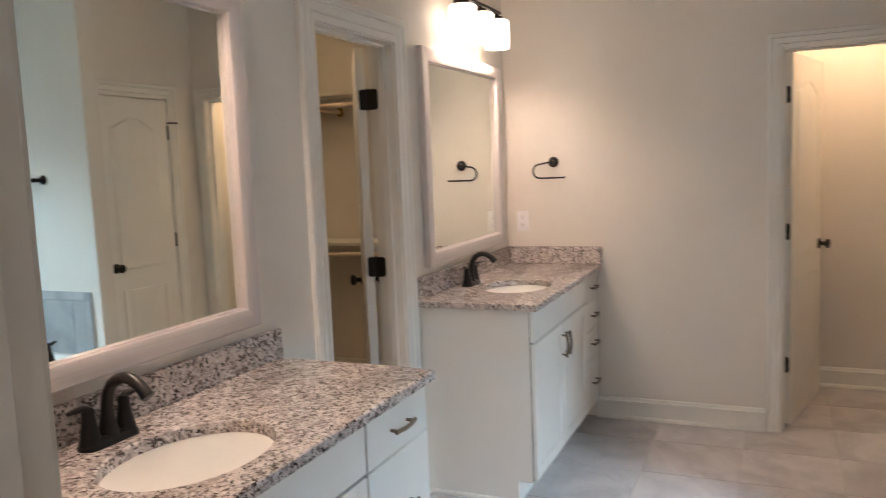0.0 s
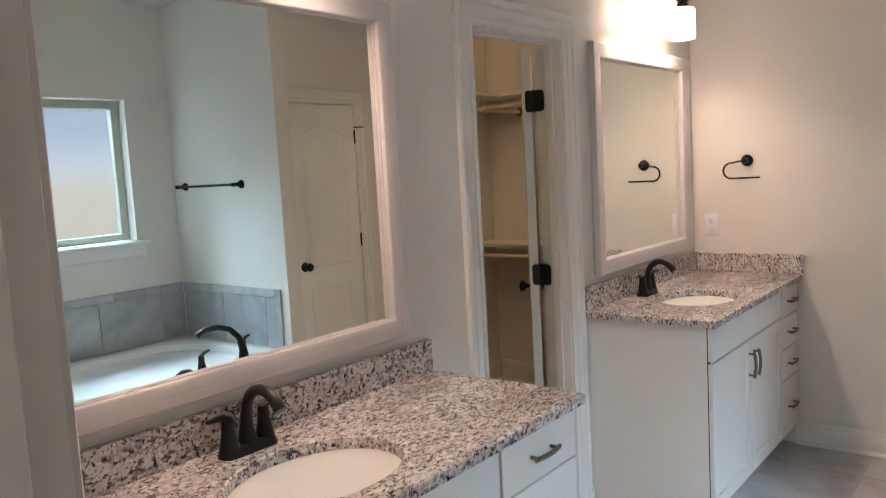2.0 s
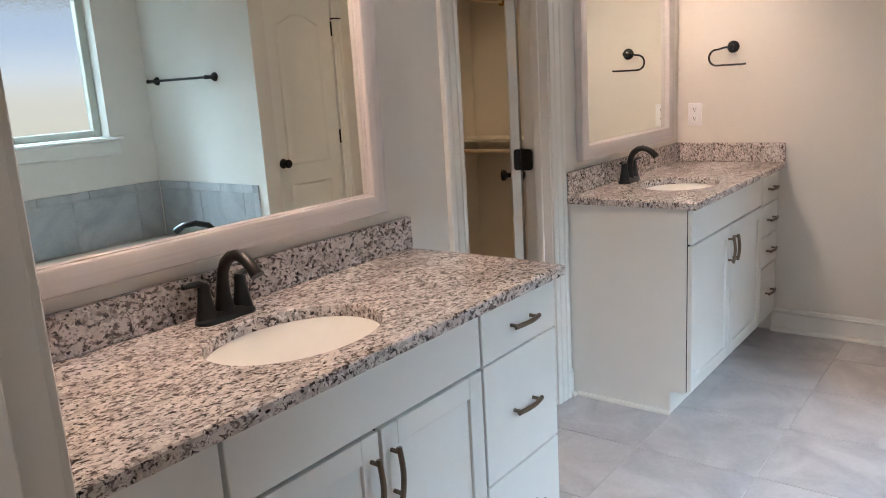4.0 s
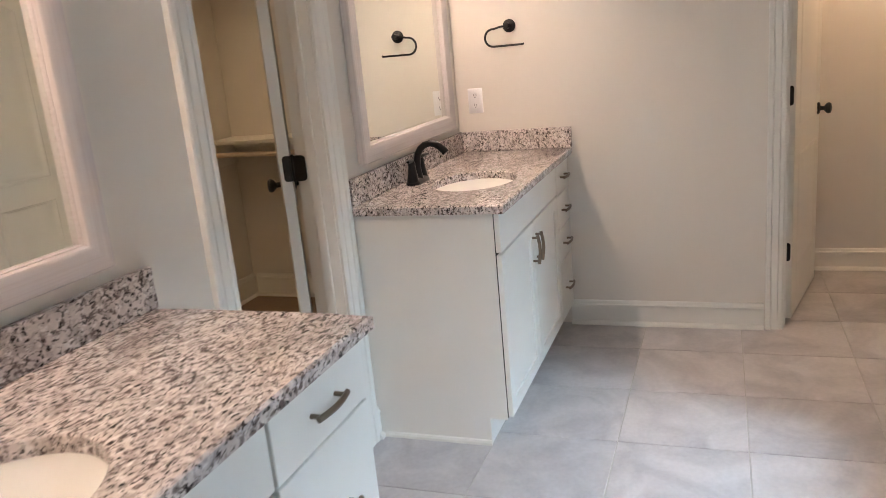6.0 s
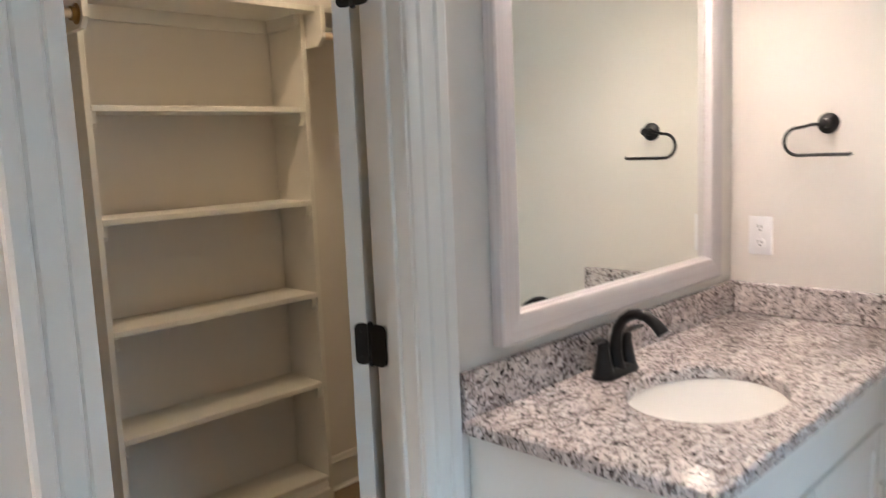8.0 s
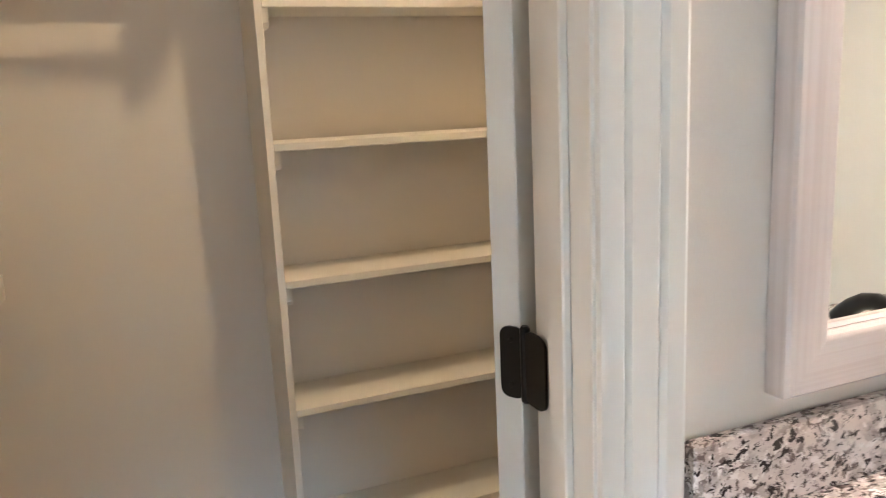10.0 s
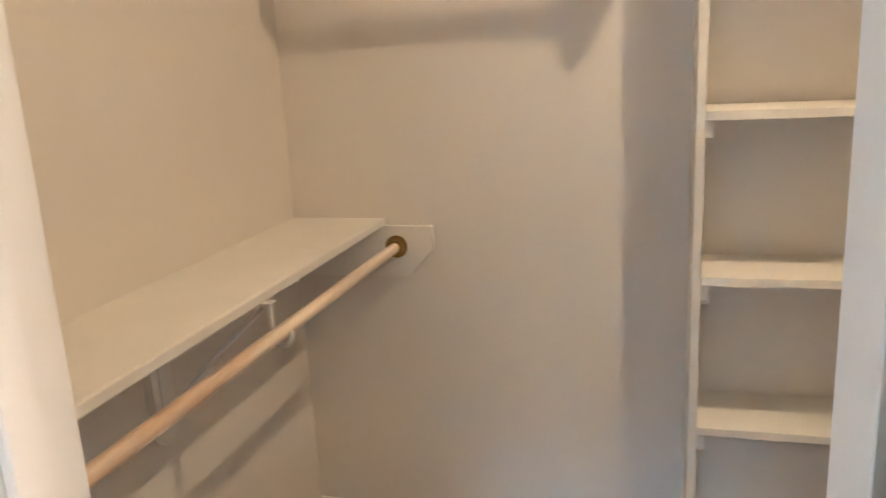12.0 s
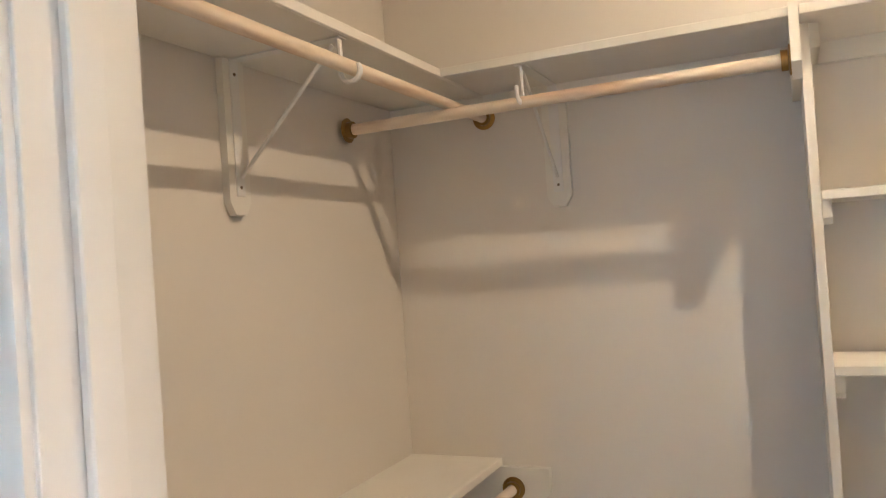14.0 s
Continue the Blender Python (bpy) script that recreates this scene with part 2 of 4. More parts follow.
def rings(bm, loops, closed=False, caps=True):
    """Skins a row of equal loops of points."""
    vs = [[bm.verts.new(p) for p in lp] for lp in loops]
    k = len(vs[0])
    rows_ = list(zip(vs, vs[1:])) + ([(vs[-1], vs[0])] if closed else [])
    for a, b in rows_:
        for i in range(k):
            bm.faces.new((a[i], a[(i + 1) % k], b[(i + 1) % k], b[i]))
    if caps and not closed:
        bm.faces.new(list(reversed(vs[0])))
        bm.faces.new(vs[-1])
    return bm


def tube(bm, pts, radii, seg=12, flat=1.0, closed=False):
    """A round (or flattened) bar along points."""
    pts = [Vector(p) for p in pts]
    if not isinstance(radii, (list, tuple)):
        radii = [radii] * len(pts)
    loops = []
    up = None
    for i, p in enumerate(pts):
        a = pts[i - 1] if (i or closed) else pts[i]
        b = pts[(i + 1) % len(pts)] if (i < len(pts) - 1 or closed) else pts[i]
        d = (b - a).normalized()
        if up is None:
            up = Vector((0, 0, 1)) if abs(d.z) < 0.9 else Vector((0, 1, 0))
        s = d.cross(up).normalized()
        up = s.cross(d).normalized()
        r = radii[i]
        loops.append([p + s * (math.cos(q) * r) + up * (math.sin(q) * r * flat) for q in (2 * math.pi * k / seg for k in range(seg))])
    return rings(bm, loops, closed)


def lathe(bm, profile, at, seg=24, sx=1.0, sy=1.0, caps=True):
    x, y, z = at
    return rings(bm, [[(x + r * sx * math.cos(q), y + r * sy * math.sin(q), z + h) for q in (2 * math.pi * k / seg for k in range(seg))] for r, h in profile], caps=caps)


def turned(bm, profile, at, axis, seg=20):
    """A turned shape along any axis: pairs of radius and distance."""
    q = Vector(axis).normalized().to_track_quat("Z", "Y").to_matrix()
    o = Vector(at)
    return rings(bm, [[o + q @ Vector((r * math.cos(a), r * math.sin(a), h)) for a in (2 * math.pi * k / seg for k in range(seg))] for r, h in profile])


def prism(bm, poly, put, a, b):
    """A polygon (u, v) drawn out from a to b; put(u, v, w) places it."""
    return rings(bm, [[put(u, v, a) for u, v in poly], [put(u, v, b) for u, v in poly]])


def rounded(cx, cy, hx, hy, r, n=5):
    out = []
    for sx, sy, a0 in ((1, 1, 0), (-1, 1, 90), (-1, -1, 180), (1, -1, 270)):
        for i in range(n):
            q = radians(a0 + 90 * i / (n - 1))
            out.append((cx + sx * (hx - r) + r * math.cos(q), cy + sy * (hy - r) + r * math.sin(q)))
    return out


def structure(name, bm, mat, label, category):
    return tagged(part(name, bm, mat), label, category, kind="structure")


# ---- plan ----
H = 2.74
XE, XW, YS, YT, XT = 4.10, 0.18, -2.34, -3.19, 2.90
CX0, CX1, CY0, CY1 = 1.540, 4.410, 0.112, 1.573
DX0, DX1, DTOP = 2.062, 2.669, 2.035
WY0, WY1 = -2.245, -1.53
EY0, EY1 = -1.70, -0.872
LX0, LX1 = 3.205, 3.815
WX0, WX1, WZ0, WZ1 = 1.665, 2.585, 1.19, 2.11
J = 0.014

structure("wall_north", boxes(((0.065, 0, 0), (DX0 - J, CY0, H)), ((DX1 + J, 0, 0), (CX1 + 0.115, CY0, H)), ((DX0 - J, 0, DTOP + J), (DX1 + J, CY0, H))), WALL, "warm off-white painted wall behind the vanities", "wall")
structure("wall_east", boxes(((XE, WY1 + J, 0), (XE + 0.115, -0.001, H)), ((XE, YS - 0.115, 0), (XE + 0.115, WY0 - J, H)), ((XE, WY0 - J, DTOP + J), (XE + 0.115, WY1 + J, H))), WALL, "warm off-white painted end wall with towel ring", "wall")
structure("wall_west", boxes(((XW - 0.115, EY1 + J, 0), (XW, -0.001, H)), ((XW - 0.115, YS - 0.115, 0), (XW, EY0 - J, H)), ((XW - 0.115, EY0 - J, DTOP + J), (XW, EY1 + J, H))), WALL, "painted wall with the entry doorway", "wall")
structure("wall_south", boxes(((XT + 0.112, YS - 0.115, 0), (LX0 - J, YS, H)), ((LX1 + J, YS - 0.115, 0), (XE - 0.001, YS, H)), ((LX0 - J, YS - 0.115, DTOP + J), (LX1 + J, YS, H))), WALL, "painted wall around the linen closet door", "wall")
structure("wall_shower", one((XW + 0.001, YS - 0.115, 0), (1.278, YS, H)), WALL, "plain painted wall closing the room", "wall")
structure("wall_tub_east", one((XT, YT, 0), (XT + 0.11, -2.08, H)), WALL, "painted wing wall beside the bathtub", "wall")
structure("wall_tub_west", one((1.28, YT, 0), (1.39, -2.08, H)), WALL, "painted wall at the foot of the bathtub", "wall")
structure("wall_tub_south", boxes(((1.28, YT - 0.14, 0), (WX0, YT - 0.001, H)), ((WX1, YT - 0.14, 0), (XT + 0.11, YT - 0.001, H)), ((WX0, YT - 0.14, 0), (WX1, YT - 0.001, WZ0)), ((WX0, YT - 0.14, WZ1), (WX1, YT - 0.001, H))), WALL, "painted wall with the frosted window", "wall")
structure("wall_linen_closet", boxes(((XT + 0.112, -3.0, 0), (XE + 0.1, -2.95, H))), WALL, "plain painted back wall of the linen closet", "wall")
structure("wall_toilet_north", one((XE + 0.116, -1.42, 0), (5.20, -1.31, H)), WALL, "plain painted toilet room side wall", "wall")
structure("wall_toilet_back", one((5.085, -2.60, 0), (5.20, -1.421, H)), WALL, "painted toilet room back wall", "wall")
structure("wall_toilet_south", one((XE + 0.116, -2.71, 0), (5.20, -2.601, H)), WALL, "plain painted toilet room side wall", "wall")
structure("wall_closet_west", one((CX0 - 0.115, CY0 + 0.001, 0), (CX0, CY1, H)), WALL, "painted closet side wall behind the hanging shelves", "wall")
structure("wall_closet_back", one((CX0 - 0.115, CY1 + 0.001, 0), (CX1 + 0.115, CY1 + 0.115, H)), WALL, "painted closet back wall", "wall")
structure("wall_closet_east", one((CX1, CY0 + 0.001, 0), (CX1 + 0.115, CY1, H)), WALL, "painted closet side wall", "wall")
# the west opening is unseen, added to hold the bedroom fill lamp
structure("wall_bedroom", boxes(((-2.6, -3.4, 0), (-2.5, -2.3, H)), ((-2.6, -0.9, 0), (-2.5, 0.9, H)), ((-2.6, -2.3, 0), (-2.5, -0.9, 0.9)), ((-2.6, -2.3, 2.1), (-2.5, -0.9, H)), ((-2.5, 0.8, 0), (0.064, 0.9, H)), ((-2.5, -3.4, 0), (0.064, -3.3, H)), ((-0.04, -0.001, 0), (0.064, 0.8, H)), ((-0.04, -3.3, 0), (0.064, YS - 0.116, H))), WALL, "plain painted bedroom walls beyond the entry", "wall")
structure("ceiling", one((-2.6, -3.4, H + 0.002), (5.3, 1.8, H + 0.12)), CEIL, "flat white painted ceiling", "ceiling")
structure("floor_closet", one((CX0 - 0.1, 0.035, -0.1), (CX1 + 0.1, CY1 + 0.1, 0.004)), CARPET, "brown cut-pile carpet in the closet", "floor")
structure("floor_bedroom", one((-2.6, -3.4, -0.1), (0.12, 0.9, -0.002)), BEDROOM_FLOOR, "beige bedroom carpet beyond the entry", "floor")
floor = structure("floor", one((0.121, -3.3, -0.1), (5.3, 0.034, -0.003)), GROUT, "grey square porcelain tile floor with pale grout", "floor")
structure("ground", one((-60, -200, -0.6), (60, -3.6, -0.5)), GRASS, "dry lawn outside the window", "ground")
# glowing card, its daylight painted in by emission
structure("backdrop", one((-14, -14.2, -3), (18, -14.0, 9)), BACKDROP, "glowing card painted as hazy field and sky beyond the window", "backdrop")

# ---- trim ----
CASING = ((0.0, 0.0), (0.0, 0.010), (0.006, 0.014), (0.020, 0.014), (0.023, 0.010), (0.028, 0.015), (0.053, 0.017), (0.057, 0.013), (0.062, 0.019), (0.078, 0.021), (0.083, 0.017), (0.083, 0.0))


def casing(name, parent, a, b, top, put, wide=1.0, label=""):
    """A moulded door casing, mitred at the head. put(u, z, h): along the wall, up, out of it."""
    bm = bmesh.new()
    loops = []
    for u, z in ((0, 0), (0, 1), (1, 1), (1, 0)):
        loops.append([put((a - d * wide) if u == 0 else (b + d * wide), (top + d * wide) if z else 0.0, h) for d, h in CASING])
    rings(bm, loops)
    return part(name, bm, TRIM, parent, label)


def jamb(parent, a, b, top, deep, put, stop):
    """Jamb boards and stops. put(u, z, w): along the wall, up, through it."""
    t = J - 0.001
    for name, u0, u1, z0, z1 in (("jamb", a - t, a, 0, top), ("jamb", b, b + t, 0, top), ("head_jamb", a - t, b + t, top, top + t)):
        p, q = put(u0, z0, -0.001), put(u1, z1, deep + 0.001)
        part(name, one([min(i, k) for i, k in zip(p, q)], [max(i, k) for i, k in zip(p, q)], 0.001), TRIM, parent)
    s = 0.011
    for name, u0, u1, z0, z1 in (("door_stop", a, a + s, 0, top - s), ("door_stop", b - s, b, 0, top - s), ("door_stop", a, b, top - s, top)):
        p, q = put(u0, z0, stop), put(u1, z1, stop + 0.034)
        part(name, one([min(i, k) for i, k in zip(p, q)], [max(i, k) for i, k in zip(p, q)], 0.002), TRIM, parent)


def doorway(name, label, a, b, put_wall, put_back, put_through, stop, wide=1.0, deep=0.115):
    t = thing(name, label, "door frame")
    t["kind"] = "structure"
    jamb(t, a, b, DTOP, deep, put_through, stop)
    casing("casing", t, a - 0.005, b + 0.005, DTOP + 0.005, put_wall, wide)
    casing("casing", t, a - 0.005, b + 0.005, DTOP + 0.005, put_back, wide)
    return t


doorway("door_frame_1", "white moulded door frame of the walk-in closet", DX0, DX1, lambda u, z, h: (u, -h, z), lambda u, z, h: (u, CY0 + h, z), lambda u, z, w: (u, w, z), 0.036, 1.22, CY0)
doorway("door_frame_2", "white moulded door frame of the toilet room", WY0, WY1, lambda u, z, h: (XE - h, u, z), lambda u, z, h: (XE + 0.115 + h, u, z), lambda u, z, w: (XE + w, u, z), 0.042, 0.92)
doorway("door_frame_3", "white moulded frame of the entry doorway", EY0, EY1, lambda u, z, h: (XW + h, u, z), lambda u, z, h: (XW - 0.115 - h, u, z), lambda u, z, w: (XW - w, u, z), 0.040, 1.0)
doorway("door_frame_4", "white moulded door frame of the linen closet", LX0, LX1, lambda u, z, h: (u, YS + h, z), lambda u, z, h: (u, YS - 0.115 - h, z), lambda u, z, w: (u, YS - w, z), 0.038, 1.0)

TX_L, TX_R = 2.599, 3.438
BASE = ((0.0, 0.0), (0.030, 0.0), (0.030, 0.006), (0.026, 0.014), (0.017, 0.019), (0.014, 0.020), (0.014, 0.098), (0.017, 0.101), (0.017, 0.106), (0.012, 0.110), (0.011, 0.118), (0.006, 0.125), (0.0, 0.126))


def baseboard(name, put, a, b, tall=1.0):
    bm = bmesh.new()
    prism(bm, [(u, v if v < 0.05 else v * tall) for u, v in BASE], put, a, b)
    return structure(name, bm, TRIM, "white moulded baseboard with shoe moulding", "baseboard")


baseboard("baseboard_1", lambda u, v, w: (XE - u, w, v), -1.443, -0.532)
baseboard("baseboard_2", lambda u, v, w: (w, -u, v), 1.722, DX0 - 0.108)
baseboard("baseboard_3", lambda u, v, w: (w, -u, v), DX1 + 0.108, 2.806)
baseboard("baseboard_4", lambda u, v, w: (5.084 - u, w, v), -2.6, -1.421)
baseboard("baseboard_5", lambda u, v, w: (w, CY1 - u, v), CX0 + 0.001, TX_L, 1.2)
baseboard("baseboard_6", lambda u, v, w: (w, CY1 - u, v), TX_R, CX1 - 0.001, 1.2)
baseboard("baseboard_7", lambda u, v, w: (CX1 - u, w, v), CY0 + 0.001, CY1 - 0.03, 1.2)
baseboard("baseboard_8", lambda u, v, w: (CX0 + u, w, v), CY0 + 0.001, CY1 - 0.03, 1.2)
baseboard("baseboard_9", lambda u, v, w: (w, YS + u, v), LX1 + 0.09, XE - 0.001)
baseboard("baseboard_10", lambda u, v, w: (w, -1.42 - u, v), XE + 0.14, 5.05)

# ---- doors ----


def panel_outline(x0, x1, z0, z1, arch=0.0, n=14):
    pts = [(x0, z0), (x1, z0), (x1, z1 - arch)]
    for i in range(1, n):
        t = i / n
        pts.append((x1 + (x0 - x1) * t, z1 - arch + arch * (math.sin(math.pi * t) ** 1.4)))
    pts.append((x0, z1 - arch))
    return pts


def inset(poly, d):
    cx = sum(p[0] for p in poly) / len(poly)
    cz = sum(p[1] for p in poly) / len(poly)
    hx = max(abs(p[0] - cx) for p in poly)
    hz = max(abs(p[1] - cz) for p in poly)
    return [(cx + (x - cx) * (1 - d / hx), cz + (z - cz) * (1 - d / hz)) for x, z in poly]


def door(name, label, own, w, side, jamb_way, knuckles_only=False, th=0.035):
    """A two-panel arch-top door. Its own space: hinge pin at the origin, door along +x, thickness towards side * y."""
    t = thing(name, label, "door", own=own)
    h0, h1, g0 = 0.012, 2.030, 0.004 if knuckles_only else 0.008
    slab = part("slab", one((0.002 if knuckles_only else 0.003, min(g0 * side, (th + g0) * side), h0), (w, max(g0 * side, (th + g0) * side), h1), 0.0015), TRIM, t)
    for y, s in ((g0 * side, -side), ((th + g0) * side, side)):
        for z0, z1, arch in ((0.22, 0.80, 0.0), (0.93, 1.90, 0.07)):
            o = panel_outline(0.105, w - 0.105, z0, z1, arch)
            bm = bmesh.new()
            levels = ((0.0, 0.0003), (0.006, 0.005), (0.016, 0.006), (0.026, 0.0012), (0.05, 0.0012), (0.072, 0.0058))
            rings(bm, [[(x, y + s * q, z) for x, z in inset(o, d)] for d, q in levels])
            part("panel", bm, TRIM, slab)
    for y, s in ((g0 * side, -side), ((th + g0) * side, side)):
        k = part("knob", turned(bmesh.new(), ((0.031, 0.0), (0.032, 0.006), (0.026, 0.010), (0.012, 0.014), (0.011, 0.030), (0.018, 0.036), (0.027, 0.044), (0.029, 0.054), (0.024, 0.063), (0.010, 0.067)), (w - 0.062, y, 0.95), (0, s, 0)), BRONZE, t, "dark bronze round door knob")
    inv = own.to_3x3().inverted()
    jv = inv @ Vector((*jamb_way, 0))
    ju = Vector((0, 0, 1))
    jn = jv.cross(ju)
    for hz in (0.345, 1.080, 1.810):
        bm = bmesh.new()
        turned(bm, ((0.004, -0.0475), (0.006, -0.045), (0.0062, 0.045), (0.004, 0.048)), (0, 0, hz), (0, 0, 1), 12)
        hinge = part("hinge", bm, BRONZE, t, "dark bronze butt hinge")
        if knuckles_only:
            continue
        out = rounded(0.0165, 0, 0.0165, 0.0445, 0.012)
        bm = bmesh.new()
        prism(bm, out, lambda u, v, q: (0.0028 - q, side * (0.002 + u), hz + v), 0.0, 0.0028)
        part("leaf", bm, BRONZE, hinge)
        bm = bmesh.new()
        prism(bm, out, lambda u, v, q: tuple(jv * (u * 1.5) + Vector((0, 0, hz + v)) + jn * (q * JSIDE)), -0.0005, 0.0030)
        part("leaf", bm, BRONZE, hinge)
        for dz in (-0.028, 0.028):
            bm = bmesh.new()
            turned(bm, ((0.0035, 0.0), (0.003, 0.0008)), (0.0, side * 0.020, hz + dz), (-1, 0, 0), 8)
            part("screw", bm, BRONZE, hinge)
    return t


ang = 31
JSIDE = 1
door("closet_door", "white two-panel arch-top door standing open inside closet", pose(DX1 - 0.007, CY0 + 0.016, 0, 0, 0, ang), 0.596, 1, (0, -1), th=0.038)
JSIDE = -1
door("toilet_room_door", "white two-panel arch-top door standing open, bronze knob", pose(XE + 0.121, WY1 + 0.002, 0, 0, 0, -14), 0.71, -1, (-1, 0))
linen = door("linen_closet_door", "white two-panel arch-top door, closed, bronze knob", pose(LX1 - 0.0005, YS + 0.005, 0, 0, 0, 180), 0.606, 1, (0, -1), True)
part("hinge_stop", tube(bmesh.new(), ((0, 0.0, 1.875), (0.0, -0.03, 1.876), (-0.055, -0.04, 1.876)), 0.005, 8), BRONZE, linen, "bronze hinge-pin door stop")

# ---- vanities ----


def arched_handle(parent, a, b, out):
    """An arched bar pull between two points of the front, standing out by vector out."""
    a, b, out = Vector(a), Vector(b), Vector(out)
    d = (b - a)
    bm = bmesh.new()
    pts = [a + d * (-0.12 + 1.24 * i / 10) + out * (0.75 + 0.25 * math.sin(math.pi * i / 10)) for i in range(11)]
    tube(bm, pts, [0.0058] * 11, 8, 1.2)
    handle = part("handle", bm, NICKEL, parent, "brushed nickel arched bar pull")
    for p in (a, b):
        bm = bmesh.new()
        tube(bm, [p, p + out * 0.85], 0.0050, 8)
        part("post", bm, NICKEL, handle)
    return handle


def front(parent, name, x0, x1, z0, z1, shaker=False):
    y = -0.524
    g, gz = 0.005, 0.0025
    bm = bmesh.new()
    if not shaker:
        box(bm, (x0 + g, y - 0.019, z0 + gz), (x1 - g, y, z1 - gz), 0.002)
        return part(name, bm, CAB, parent)
    ob = part(name, one((x0 + g + 0.03, y - 0.010, z0 + gz + 0.03), (x1 - g - 0.03, y, z1 - gz - 0.03)), CAB, parent)
    r = 0.057
    for n_, u0, u1, w0, w1 in (("stile", x0 + g, x0 + r, z0 + gz, z1 - gz), ("stile", x1 - r, x1 - g, z0 + gz, z1 - gz), ("rail", x0 + r, x1 - r, z0 + gz, z0 + r), ("rail", x0 + r, x1 - r, z1 - r, z1 - gz)):
        part(n_, one((u0, y - 0.019, w0), (u1, y - 0.0005, w1), 0.0015), CAB, ob)
    return ob


def vanity(label, x0, x1, stacks, doors, tipout, end_side):
    """stacks: (x0, x1, drawer heights) of drawers; doors: x of their edges; tipout: (x0, x1)."""
    t = thing("vanity_cabinet", label, "cabinet", "vanity cabinets", ((x0 + x1) / 2, -0.26, 0))
    ztop, zb = 0.878, 0.105
    part("body", one((x0 + 0.0182, -0.5212, zb), (x1 - 0.0182, -0.002, ztop)), CAB, t)
    # dark sheet behind the fronts, added so the gaps read as shaded
    part("face_shadow", one((x0 + 0.006, -0.5236, zb + 0.004), (x1 - 0.006, -0.5216, ztop - 0.004)), GAP_SHADE, t)
    part("toe_kick", one((x0 + 0.0185, -0.455, 0.0), (x1 - 0.0185, -0.44, zb - 0.001)), CAB, t)
    for x in (x0, x1):
        s = 1 if x == x0 else -1
        lo, hi = sorted((x, x + s * 0.018))
        bm = bmesh.new()
        prism(bm, [(-0.5215, zb), (-0.5215, ztop), (-0.002, ztop), (-0.002, 0.0), (-0.456, 0.0), (-0.456, zb)], lambda u, v, w: (w, u, v), lo, hi)
        part("end_panel", bm, CAB, t)
    if end_side:
        bm = bmesh.new()
        prism(bm, [(0, 0), (0.012, 0), (0.012, 0.010), (0.007, 0.017), (0, 0.018)], lambda u, v, w: (x0 - u, w, v), -0.458, -0.032)
        part("shoe_moulding", bm, TRIM, t)
    for a, b, zs in stacks:
        for z1, z0 in zip(zs, zs[1:]):
            d = front(t, "drawer", a, b, z0, z1)
            c, zc = (a + b) / 2, (z0 + z1) / 2
            arched_handle(d, (c - 0.048, -0.543, zc), (c + 0.048, -0.543, zc), (0, -0.030, 0))
    a, b = tipout
    front(t, "tip_out_panel", a, b, 0.732, 0.873)
    for i, (u, v) in enumerate(zip(doors, doors[1:])):
        d = front(t, "door", u, v, 0.112, 0.728, True)
        hx = v - 0.032 if i == 0 else u + 0.032
        arched_handle(d, (hx, -0.543, 0.572), (hx, -0.543, 0.668), (0, -0.030, 0))
    return t


vanity("white painted double-bank vanity cabinet with nickel pulls", 0.182, 1.715, ((0.184, 0.578, (0.873, 0.730, 0.402, 0.112)), (1.342, 1.713, (0.873, 0.730, 0.402, 0.112))), (0.578, 0.960, 1.342), (0.578, 1.342), False)
vanity("white painted vanity cabinet with four drawers against end wall", 2.812, 4.096, ((3.800, 4.094, (0.873, 0.722, 0.560, 0.400, 0.112)),), (2.814, 3.307, 3.800), (2.814, 3.800), True)


